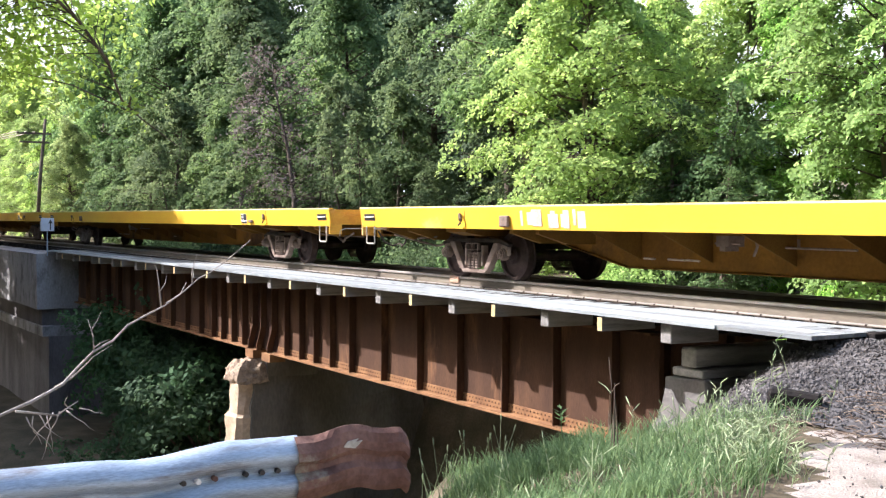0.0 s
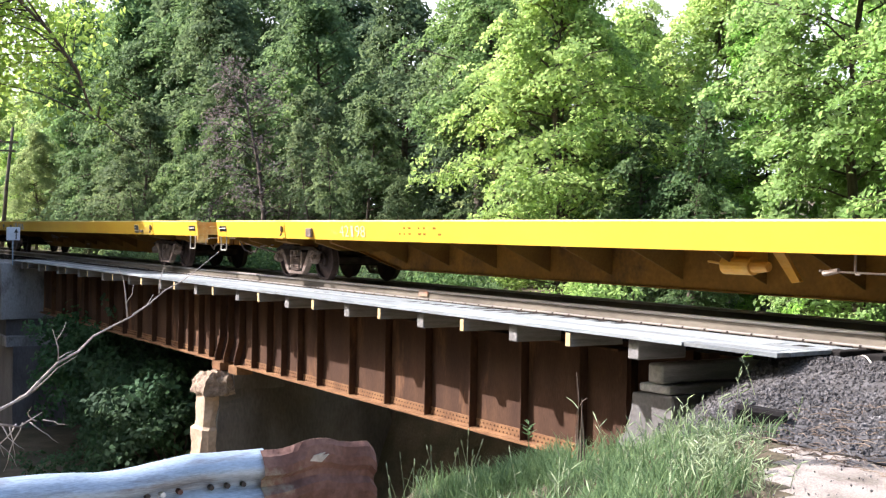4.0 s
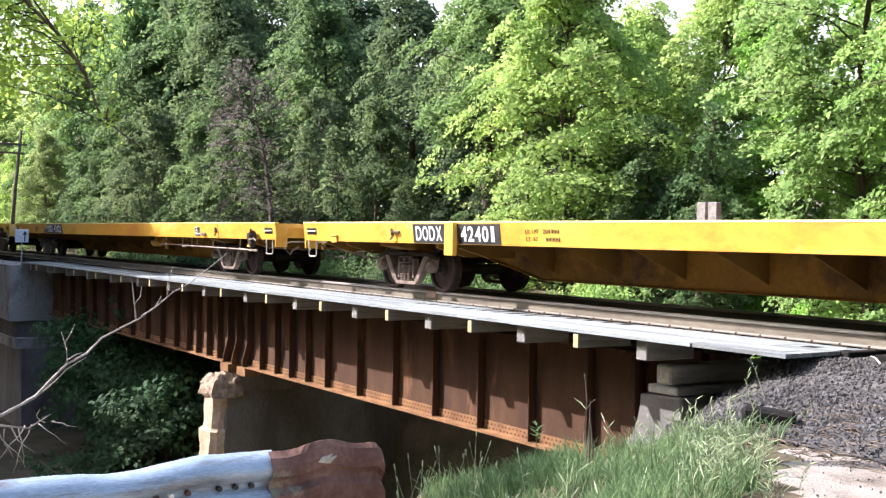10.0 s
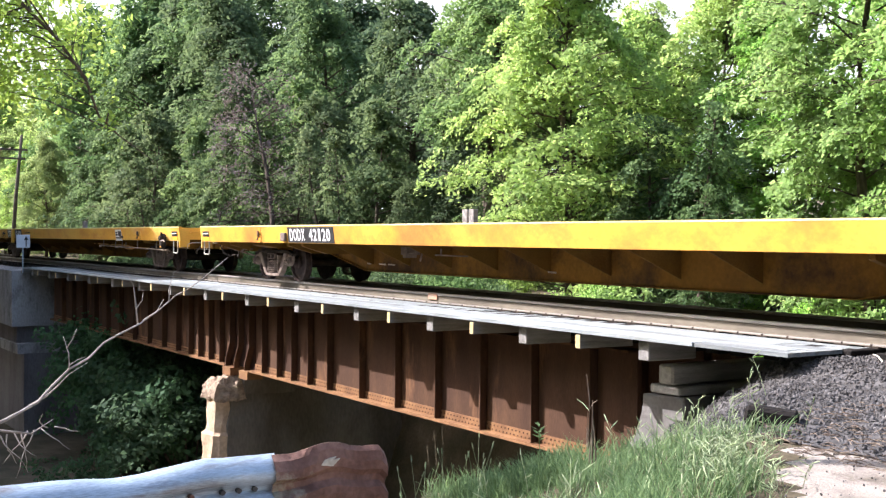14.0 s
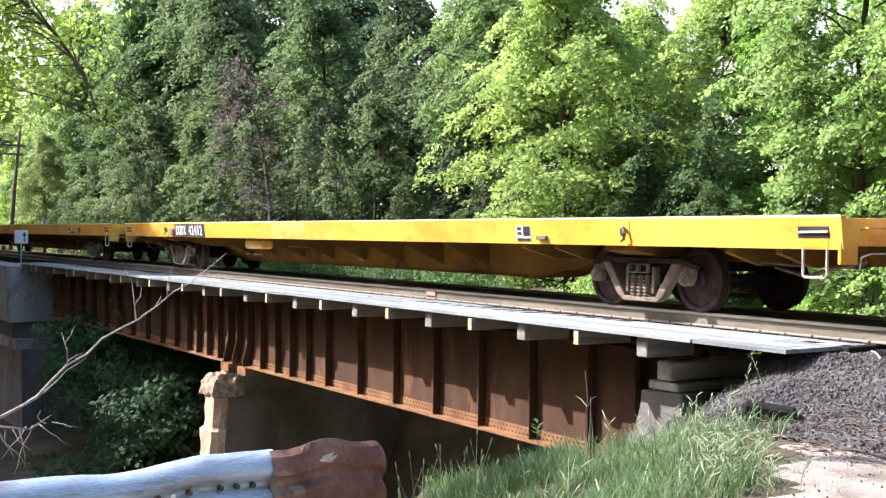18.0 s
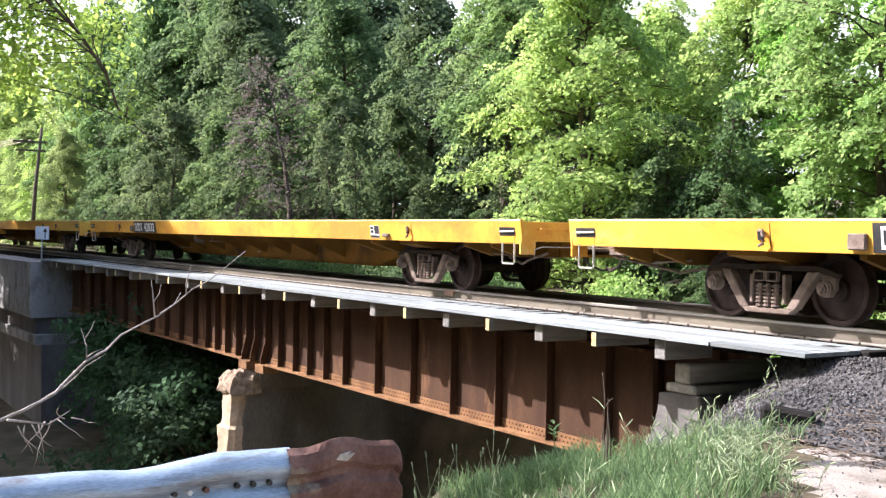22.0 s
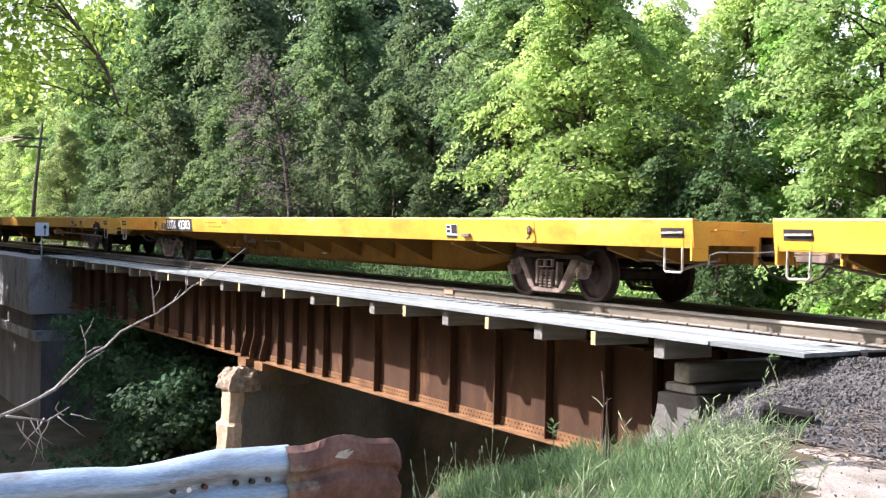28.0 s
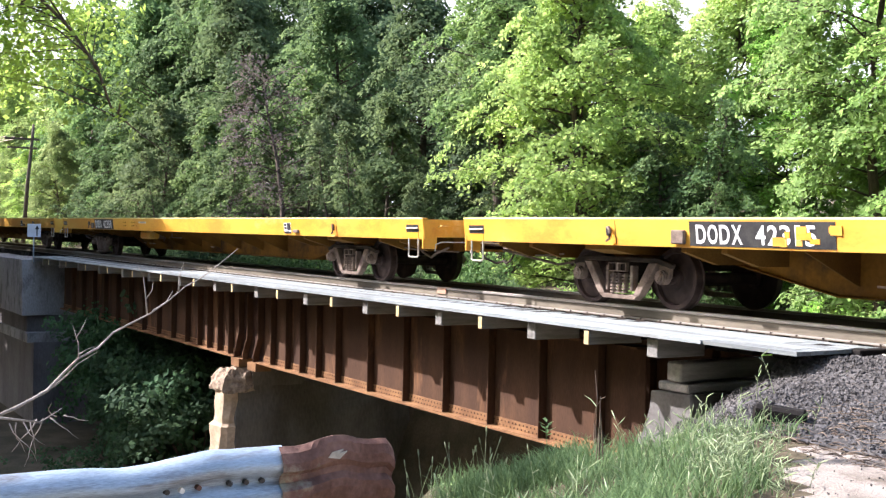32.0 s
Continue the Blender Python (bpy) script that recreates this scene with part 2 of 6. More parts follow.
BARK = surface("bark", (0.14, 0.11, 0.085), (0.075, 0.06, 0.048), scale=5, fine=30, rough=0.95, bump=0.7, stretch=(3, 3, 0.6))
DEAD_WOOD = surface("bleached_dead_wood", (0.43, 0.38, 0.34), (0.28, 0.24, 0.21), scale=7, fine=50, rough=0.9, bump=0.4)
ORANGE_MARK = surface("faded_orange_paint", (0.46, 0.24, 0.15), (0.34, 0.25, 0.19), scale=12, rough=0.7, bump=0.0)
LITTER = surface("dead_stems", (0.22, 0.17, 0.125), (0.12, 0.09, 0.07), scale=5, rough=0.95, bump=0.0, per="island")
PALE_WEED = surface("pale_weed", (0.33, 0.38, 0.23), (0.24, 0.30, 0.15), scale=5, rough=0.9, bump=0.0, per="island")
PALE_TIMBER = surface("bleached_timber", (0.56, 0.54, 0.50), (0.42, 0.40, 0.37), (0.26, 0.24, 0.22), scale=2.5, fine=30, rough=0.9, bump=0.5, stretch=(6, 0.6, 6))
POLE_WOOD = surface("pole_wood", (0.16, 0.13, 0.10), (0.10, 0.08, 0.065), scale=4, rough=0.95, bump=0.4)
SIGN_WHITE = surface("sign_sheet", (0.72, 0.74, 0.78), (0.62, 0.64, 0.68), scale=4, rough=0.4, bump=0.0, grain=0.08)

# leaf greens also hold the light: paler for sunlit trees, darker for shaded
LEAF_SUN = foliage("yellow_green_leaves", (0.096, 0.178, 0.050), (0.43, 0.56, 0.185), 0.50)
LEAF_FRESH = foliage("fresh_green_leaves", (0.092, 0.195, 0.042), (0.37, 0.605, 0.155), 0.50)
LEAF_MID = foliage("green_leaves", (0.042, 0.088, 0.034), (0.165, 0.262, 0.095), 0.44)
LEAF_LIT = foliage("lit_green_leaves", (0.062, 0.125, 0.040), (0.225, 0.35, 0.115), 0.46)
LEAF_DULL = foliage("shaded_grey_green_leaves", (0.044, 0.085, 0.035), (0.185, 0.255, 0.100), 0.42)
LEAF_DARK = foliage("shaded_dark_green_leaves", (0.034, 0.075, 0.034), (0.135, 0.205, 0.092), 0.42)
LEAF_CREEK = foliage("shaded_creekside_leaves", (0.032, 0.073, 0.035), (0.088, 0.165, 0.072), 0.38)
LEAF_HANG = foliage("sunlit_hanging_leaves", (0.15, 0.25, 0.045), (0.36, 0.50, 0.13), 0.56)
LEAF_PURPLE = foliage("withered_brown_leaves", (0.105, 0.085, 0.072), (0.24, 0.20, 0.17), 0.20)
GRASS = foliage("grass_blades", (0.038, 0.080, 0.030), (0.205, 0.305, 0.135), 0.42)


# ---- building helpers ----
def box(bm, x0, x1, y0, y1, z0, z1, m=None):
    made = bmesh.ops.create_cube(bm, size=1.0)["verts"]
    for v in made:
        v.co = Vector(((x0 + x1) / 2 + v.co.x * (x1 - x0), (y0 + y1) / 2 + v.co.y * (y1 - y0), (z0 + z1) / 2 + v.co.z * (z1 - z0)))
    if m:
        bmesh.ops.transform(bm, matrix=m, verts=made)
    return made


def rod(bm, a, b, r, r2=None, n=8):
    a, b = Vector(a), Vector(b)
    d = b - a
    m = Matrix.Translation((a + b) / 2) @ d.to_track_quat("Z", "Y").to_matrix().to_4x4()
    bmesh.ops.create_cone(bm, cap_ends=True, segments=n, radius1=r, radius2=r if r2 is None else r2, depth=d.length, matrix=m)


def tube(bm, points, radii, n=7):
    """A tapered tube along points."""
    points = [Vector(p) for p in points]
    rings = []
    for i, p in enumerate(points):
        d = points[min(i + 1, len(points) - 1)] - points[max(i - 1, 0)]
        q = d.to_track_quat("Z", "Y")
        r = radii[i] if isinstance(radii, (list, tuple)) else radii
        rings.append([bm.verts.new(p + q @ Vector((r * math.cos(2 * math.pi * k / n), r * math.sin(2 * math.pi * k / n), 0))) for k in range(n)])
    for a, b in zip(rings, rings[1:]):
        for k in range(n):
            bm.faces.new((a[k], a[(k + 1) % n], b[(k + 1) % n], b[k]))
    bm.faces.new(rings[0][::-1])
    bm.faces.new(rings[-1])


def prism(bm, outline, y0, y1, axis="y"):
    """Extrudes an outline of (u, v) pairs. axis y: u = x, v = z; axis x: u = y, v = z; axis z: u = x, v = y."""
    def at(u, v, w):
        return {"y": (u, w, v), "x": (w, u, v), "z": (u, v, w)}[axis]
    a = [bm.verts.new(at(u, v, y0)) for u, v in outline]
    b = [bm.verts.new(at(u, v, y1)) for u, v in outline]
    bm.faces.new(a)
    bm.faces.new(b[::-1])
    for i in range(len(outline)):
        j = (i + 1) % len(outline)
        bm.faces.new((a[i], b[i], b[j], a[j]))


def soften(bm, w=0.008):
    bmesh.ops.recalc_face_normals(bm, faces=bm.faces)
    bmesh.ops.bevel(bm, geom=[e for e in bm.edges if len(e.link_faces) == 2 and e.calc_face_angle(0) > 0.6], offset=w, segments=1,
                    affect="EDGES", clamp_overlap=True)


def mesh_of(name, bm, material, smooth=False):
    bmesh.ops.recalc_face_normals(bm, faces=bm.faces)
    me = bpy.data.meshes.new(name)
    bm.to_mesh(me)
    bm.free()
    me.materials.append(material)
    if smooth:
        me.polygons.foreach_set("use_smooth", [True] * len(me.polygons))
    return me


def part(name, bm, material, parent=None, label="", smooth=False):
    ob = new(name, mesh_of(name, bm, material, smooth))
    if parent:
        ob.parent = parent
    return tagged(ob, label)


def thing(name, label, category, group="", kind="", at=(0, 0, 0)):
    ob = new(name)
    ob.empty_display_size = 0.1
    ob.location = at
    return tagged(ob, label, category, group, kind)


def quick(name, verts, faces, material, smooth=False):
    me = bpy.data.meshes.new(name)
    me.from_pydata([tuple(v) for v in verts], [], faces)
    me.materials.append(material)
    if smooth:
        me.polygons.foreach_set("use_smooth", [True] * len(me.polygons))
    me.update()
    return me


def quads(name, v, material):
    """A mesh of loose quads from an array (n, 4, 3)."""
    n = len(v)
    me = bpy.data.meshes.new(name)
    me.vertices.add(n * 4)
    me.vertices.foreach_set("co", v.reshape(-1).astype(np.float32))
    me.loops.add(n * 4)
    me.loops.foreach_set("vertex_index", np.arange(n * 4, dtype=np.int32))
    me.polygons.add(n)
    me.polygons.foreach_set("loop_start", np.arange(0, n * 4, 4, dtype=np.int32))
    me.polygons.foreach_set("loop_total", np.full(n, 4, dtype=np.int32))
    me.materials.append(material)
    me.update(calc_edges=True)
    return me


def leaf_quads(rng, centres, normals, size, spread=0.6):
    """Kite-shaped leaves at the centres, facing about along the normals."""
    n = len(centres)
    nv = normals + rng.normal(0, spread, (n, 3))
    nv /= np.linalg.norm(nv, axis=1, keepdims=True) + 1e-9
    a = rng.normal(0, 1, (n, 3))
    a[:, 2] -= 0.5
    u = a - nv * np.sum(a * nv, axis=1, keepdims=True)
    u /= np.linalg.norm(u, axis=1, keepdims=True) + 1e-9
    w = np.cross(nv, u)
    s = size * rng.uniform(0.65, 1.3, (n, 1))
    droop = -nv * s * 0.18
    return np.stack([centres - u * s * 0.55, centres + w * s * 0.36 + u * s * 0.02, centres + u * s * 0.6 + droop, centres - w * s * 0.36 + u * s * 0.02], 1)


# ---- ground ----
TRACK_Y = 11.74
NEAR_RAIL, FAR_RAIL = TRACK_Y - 0.7175 - 0.035, TRACK_Y + 0.7175 + 0.035
EAST_END, PIER_X, WEST_END = -11.1, -26.7, -44.6


def smooth_step(a, b, x):
    t = min(1.0, max(0.0, (x - a) / (b - a)))
    return t * t * (3 - 2 * t)


def ground_z(x, y):
    """Height of the ground: road shoulder, embankment, and the creek's valley across the track."""
    high = -0.62 + 0.12 * smooth_step(6.8, 9.2, y) + 0.20 * smooth_step(9.3, 10.4, y) - 0.55 * smooth_step(13.2, 15.0, y) + 0.05 * max(0.0, y - 24)
    edge = -5.0 - 0.25 * smooth_step(4.8, 6.0, y) - 0.75 * smooth_step(5.8, 7.0, y) - 1.2 * smooth_step(6.8, 8.2, y) - 0.5 * smooth_step(8.0, 9.3, y)
    d = edge - x
    if d <= 0:
        z = high
    else:
        slope = 0.24 + 0.36 * smooth_step(6.9, 7.9, y) + 0.55 * smooth_step(5.7, 4.5, y)
        soft = 0.5 * slope * d * d if d < 1 else slope * (d - 0.5)
        z = high - soft - 1.1 * max(0.0, d - (5.4 - 2.0 * smooth_step(7.0, 8.8, y)))
        if y > 9.4:
            z -= 4.0 * smooth_step(-10.5, -11.6, x) * smooth_step(9.4, 9.8, y)
        z = max(z, -6.4)
        rise = smooth_step(-58.0, -72.0, x) if y < 14 else smooth_step(-36.0 - 1.2 * (y - 14), -50.0 - 1.2 * (y - 14), x)
        rise = max(rise, smooth_step(13.8, 16.6, y))
        z += (high + 0.1 - z) * rise
    z -= 0.32 * smooth_step(-8.2, -10.2, x) * smooth_step(7.7, 6.3, y)
    return z + 0.05 * noise.noise(Vector((x * 0.5, y * 0.5, 0))) + 0.02 * noise.noise(Vector((x * 2.1, y * 2.1, 3)))


def build_ground():
    xs = [-900, -500, -300, -200, -150, -120] + [-100 + 2.0 * i for i in range(21)] + [-58 + 0.4 * i for i in range(116)] + [-11.8 + 0.15 * i for i in range(55)] + \
         [-3.4, -2.5] + [-1.5 + 1.0 * i for i in range(13)] + [15, 22, 35, 60, 120, 300, 900]
    ys = [-900, -400, -150, -60, -30, -15, -8, -4] + [-2 + 0.5 * i for i in range(10)] + [3.0 + 0.15 * i for i in range(50)] + [10.5 + 0.5 * i for i in range(16)] + [18.5 + i for i in range(15)] + \
         [36, 42, 52, 70, 110, 200, 420, 900]
    verts = [(x, y, ground_z(x, y)) for y in ys for x in xs]
    nx = len(xs)
    faces = [(j * nx + i, j * nx + i + 1, (j + 1) * nx + i + 1, (j + 1) * nx + i) for j in range(len(ys) - 1) for i in range(nx - 1)]
    tagged(new("ground", quick("ground", verts, faces, SOIL, True)), "dark soil and leaf litter sloping into a creek valley", "ground", kind="structure")


build_ground()


def build_backdrop():
    # added glowing sheet that stands for the blown-out white sky
    m = bpy.data.materials.new("white_sky_glow")
    m.use_nodes = True
    glow = m.node_tree.nodes.new("ShaderNodeEmission")
    glow.inputs[0].default_value, glow.inputs[1].default_value = (0.93, 0.97, 1.0, 1), 0.75
    m.node_tree.links.new(glow.outputs[0], m.node_tree.nodes["Material Output"].inputs["Surface"])
    n = 24
    arc = [(-760 * math.sin(radians(-25 + 115 * i / n)), 760 * math.cos(radians(-25 + 115 * i / n))) for i in range(n + 1)]
    verts = [(x, y, z) for x, y in arc for z in (-20, 260)]
    faces = [(2 * i, 2 * i + 2, 2 * i + 3, 2 * i + 1) for i in range(n)]
    tagged(new("backdrop", quick("backdrop", verts, faces, m)), "glowing white sheet standing for the overexposed sky", "sky", kind="structure")


build_backdrop()
def drape(name, outline_fn, xs, ys, material, lift, label, category):
    """A sheet of ground lying on the terrain wherever outline_fn(x, y) holds."""
    verts, faces, index = [], [], {}
    def vid(i, j):
        if (i, j) not in index:
            index[i, j] = len(verts)
            verts.append((xs[i], ys[j], ground_z(xs[i], ys[j]) + lift + 0.006 * noise.noise(Vector((xs[i] * 3, ys[j] * 3, 9)))))
        return index[i, j]
    for j in range(len(ys) - 1):
        for i in range(len(xs) - 1):
            if outline_fn((xs[i] + xs[i + 1]) / 2, (ys[j] + ys[j + 1]) / 2):
                faces.append((vid(i, j), vid(i + 1, j), vid(i + 1, j + 1), vid(i, j + 1)))
    # the rim dips into the soil
    count = collections.Counter(i for f in faces for i in f)
    verts = [(x, y, z - (0.05 if count[i] < 4 else 0.0)) for i, (x, y, z) in enumerate(verts)]
    return tagged(new(name, quick(name, verts, faces, material, True)), label, category, kind="structure")


def dirt_edge(y):
    return -4.75 - 0.35 * smooth_step(4.8, 5.7, y) - 0.62 * smooth_step(5.6, 6.4, y) - 0.55 * smooth_step(6.3, 7.1, y) + 0.12 * noise.noise(Vector((y * 1.7, 4.2, 0)))


drape("dirt_track", lambda x, y: x > dirt_edge(y) and y < 7.35 + 0.2 * noise.noise(Vector((x * 1.5, 0, 5))), [-8 + 0.15 * i for i in range(90)],
      [-12 + 0.5 * i for i in range(25)] + [0.6 + 0.15 * i for i in range(48)], DIRT, 0.016, "pale dry dirt beside the railway embankment", "dirt")


def build_ballast():
    xs, ys = [-10.8 + 0.25 * i for i in range(122)], [7.1 + 0.2 * i for i in range(37)]
    def z(x, y):
        top = -0.272 - 0.06 * smooth_step(-8.4, -9.2, x) - (0.42 * smooth_step(-8.9, -9.7, x) + 0.54 * smooth_step(-9.6, -10.6, x)) * smooth_step(12.2, 10.6, y) - max(0.0, y - 13.4) * 0.5
        g = ground_z(x, y) + 0.03
        return g + (max(g, top) - g) * smooth_step(9.4, 10.2, y)
    verts = [(x, y, z(x, y)) for y in ys for x in xs]
    nx = len(xs)
    faces = [(j * nx + i, j * nx + i + 1, (j + 1) * nx + i + 1, (j + 1) * nx + i) for j in range(len(ys) - 1) for i in range(nx - 1)
             if xs[i] > -8.0 - 2.8 * smooth_step(8.2, 9.7, ys[j])]
    bed = tagged(new("ballast_bed", quick("ballast_bed", verts, faces, GRAVEL, True)), "grey crushed stone ballast on the embankment", "ballast", kind="structure")
    rng = np.random.default_rng(5)
    ico = [Vector(v) for v in ((0, 0, 1), (0.9, 0, 0.1), (0.2, 0.85, 0), (-0.8, 0.4, 0.1), (-0.5, -0.75, 0), (0.45, -0.8, 0.1), (0, 0, -0.8))]
    tri = [(0, 1, 2), (0, 2, 3), (0, 3, 4), (0, 4, 5), (0, 5, 1), (6, 2, 1), (6, 3, 2), (6, 4, 3), (6, 5, 4), (6, 1, 5)]
    vs, fs = [], []
    for _ in range(46000):
        x, y = -10.75 + 7.1 * rng.random(), 5.4 + 5.75 * rng.random()
        if (y < 7.7 and rng.random() < 0.5) or (y < 7.15 and rng.random() < 0.90) or (y < 7.1 and x < dirt_edge(y)) or x < -8.1 - 2.7 * smooth_step(8.2, 9.6, y) + rng.normal(0, 0.12):
            continue
        s = (0.009 + 0.022 * rng.random() ** 1.8) * (1.0 if y > 7.1 else 0.5)
        m = Matrix.Translation((x, y, z(x, y) + s * 0.2)) @ Euler(rng.uniform(0, 6.28, 3)).to_matrix().to_4x4() @ Matrix.Diagonal((s, s * rng.uniform(0.6, 1), s * rng.uniform(0.5, 0.9), 1))
        k = len(vs)
        vs += [m @ v for v in ico]
        fs += [tuple(k + i for i in t) for t in tri]
    bm = bmesh.new()
    for v in ico:
        bm.verts.new(v)
    bm.verts.ensure_lookup_table()
    for t in tri:
        bm.faces.new([bm.verts[i] for i in t])
    me = mesh_of("stone", bm, GRAVEL)
    for _ in range(280):
        x, y = -8.2 + 3.6 * rng.random(), 7.05 + 1.6 * rng.random()
        s = rng.uniform(0.016, 0.032)
        ob = new("stone", me)
        ob.parent = bed
        ob.location, ob.rotation_euler, ob.scale = (x, y, z(x, y) + s * 0.3), rng.uniform(0, 6.28, 3), (s, s * 0.8, s * 0.7)
    tagged(new("ballast_stones", quick("ballast_stones", vs, fs, GRAVEL)), "loose grey ballast stones on the slope", "gravel", kind="stuff")
    # ballast beyond the far end of the bridge
    xs, ys = [-160 + 2 * i for i in range(58)], [9.4 + 0.4 * i for i in range(13)]
    verts = [(x, y, max(-0.30 - 0.06 * abs(y - TRACK_Y), ground_z(x, y) + 0.01) - 0.02) for y in ys for x in xs]
    nx = len(xs)
    faces = [(j * nx + i, j * nx + i + 1, (j + 1) * nx + i + 1, (j + 1) * nx + i) for j in range(len(ys) - 1) for i in range(nx - 1)]
    tagged(new("ballast_bed", quick("ballast_bed", verts, faces, GRAVEL, True)), "shaded grey ballast beyond the bridge", "ballast", kind="structure")


build_ballast()


def build_litter():
    """Dry stems and bits of bark strewn along the foot of the ballast."""
    rng = np.random.default_rng(15)
    bm = bmesh.new()
    for _ in range(650):
        x, y = -8.4 + 4.6 * rng.random(), 6.7 + 2.0 * rng.random() ** 1.3
        if x < dirt_edge(y) - 0.6:
            continue
        n, a = rng.uniform(0.04, 0.20), rng.normal(0.3, 0.7)
        z = ground_z(x, y) + 0.055
        dx, dy = n * math.cos(a) / 2, n * math.sin(a) / 2
        tube(bm, [(x - dx, y - dy, z), (x, y, z + rng.uniform(0.0, 0.025)), (x + dx, y + dy, z - 0.005)], [0.003, 0.004, 0.002], 4)
    tagged(part("litter", bm, LITTER), "dry brown stems strewn on the ballast", "litter", kind="stuff")


build_litter()


# ---- track ----
def build_rail(y, label):
    rail = thing("rail", label, "rail", "running rails")
    x0, x1 = -170, 40
    bm = bmesh.new()
    prism(bm, [(y - 0.076, -0.182), (y + 0.076, -0.182), (y + 0.076, -0.170), (y + 0.012, -0.150), (y + 0.009, -0.045), (y - 0.009, -0.045), (y - 0.012, -0.150), (y - 0.076, -0.170)], x0, x1, "x")
    part("rail_web", bm, RAIL_SIDE, rail)
    # thin pale strip that paints the sunlit line along the foot
    bm = bmesh.new()
    prism(bm, [(y - 0.077, -0.174), (y - 0.077, -0.1665), (y - 0.045, -0.1555), (y - 0.045, -0.163)], x0, x1, "x")
    part("rail_foot", bm, RAIL_HEAD, rail, "pale strip for the sunlit foot of the rail")
    bm = bmesh.new()
    prism(bm, [(y - 0.012, -0.046), (y + 0.012, -0.046), (y + 0.036, -0.036), (y + 0.036, -0.008), (y + 0.026, 0.0), (y - 0.026, 0.0), (y - 0.036, -0.008), (y - 0.036, -0.036)], x0, x1, "x")
    part("rail_head", bm, RAIL_HEAD, rail, "polished running surface")
    if y < TRACK_Y:
        bm = bmesh.new()
        box(bm, -18.0, -17.7, y - 0.040, y - 0.009, -0.12, -0.012)
        part("paint_mark", bm, ORANGE_MARK, rail, "faded orange paint mark")
    return rail


build_rail(NEAR_RAIL, "rusty steel running rail with a polished head")
build_rail(FAR_RAIL, "rusty steel running rail in the train's shade")


def build_ties():
    bm = bmesh.new()
    box(bm, -0.115, 0.115, -1.3, 1.3, -0.41, -0.20)
    soften(bm, 0.01)
    me = mesh_of("tie", bm, TIE)
    deck = thing("tie_row", "dark creosoted wooden ties under both rails", "railway ties")
    rng = random.Random(3)
    n = 0
    x = -70.0
    while x < 6 and n < 300:
        ob = new("tie", me)
        ob.parent = deck
        ob.location = (x, TRACK_Y + rng.uniform(-0.04, 0.04), 0.0)
        x += 0.40 if WEST_END - 1 < x < EAST_END + 1 else 0.52
        n += 1
    # tie plates and spikes beside the near rail
    bm = bmesh.new()
    x = -46.0
    while x < -4:
        box(bm, x - 0.09, x + 0.09, NEAR_RAIL - 0.085, NEAR_RAIL + 0.17, -0.203, -0.183)
        box(bm, x - 0.012, x + 0.012, NEAR_RAIL - 0.083, NEAR_RAIL - 0.06, -0.183, -0.158)
        x += 0.40
    tagged(part("tie_plates", bm, DARK_IRON), "rusty tie plates and spikes along the rail", "tie plates", kind="stuff")


build_ties()


# ---- bridge ----
EDGE_Y = 9.55


def build_walkway():
    walkway = thing("walkway", "weathered grey plank walkway beside the rail", "walkway")
    rng = random.Random(8)
    boards = 6
    wide = (NEAR_RAIL - 0.087 - EDGE_Y) / boards
    for b in range(boards):
        x = WEST_END
        while x < EAST_END + 2.65:
            step = min(rng.choice((3.6, 4.2, 4.8)), EAST_END + 2.7 - x)
            bm = bmesh.new()
            z = -0.196 + rng.uniform(-0.006, 0.004)
            over = rng.uniform(-0.015, 0.015) if b == 0 else 0
            box(bm, x + 0.004, x + step - 0.004, EDGE_Y + b * wide + 0.004 + over, EDGE_Y + (b + 1) * wide - 0.004, z - 0.045, z)
            part("plank", bm, PLANK, walkway)
            x += step
    return walkway


build_walkway()


def build_brackets():
    """Pairs of beams under the walkway: pale sawn ends at the edge, grey ties set back."""
    for k in range(14):
        x = -11.95 - 2.53 * k
        bm = bmesh.new()
        box(bm, x - 0.0, x + 0.10, EDGE_Y - 0.005, 10.45, -0.44, -0.262)
        ob = part("walkway_beam", bm, WOOD_GREY)
        tagged(ob, "grey timber beam with a pale sawn end under the walkway", "timber beam", "walkway beams")
        bm = bmesh.new()
        box(bm, x + 0.004, x + 0.096, EDGE_Y - 0.012, EDGE_Y - 0.005, -0.436, -0.264)
        part("end_grain", bm, WOOD_NEW, ob, "pale yellow sawn end")
        x = -10.85 - 2.53 * k
        bm = bmesh.new()
        box(bm, x, x + 0.20, EDGE_Y + 0.10, 10.45, -0.50, -0.262)
        soften(bm, 0.012)
        tagged(part("walkway_tie", bm, WOOD_GREY), "long grey weathered tie carrying the walkway", "timber beam", "walkway ties")


build_brackets()


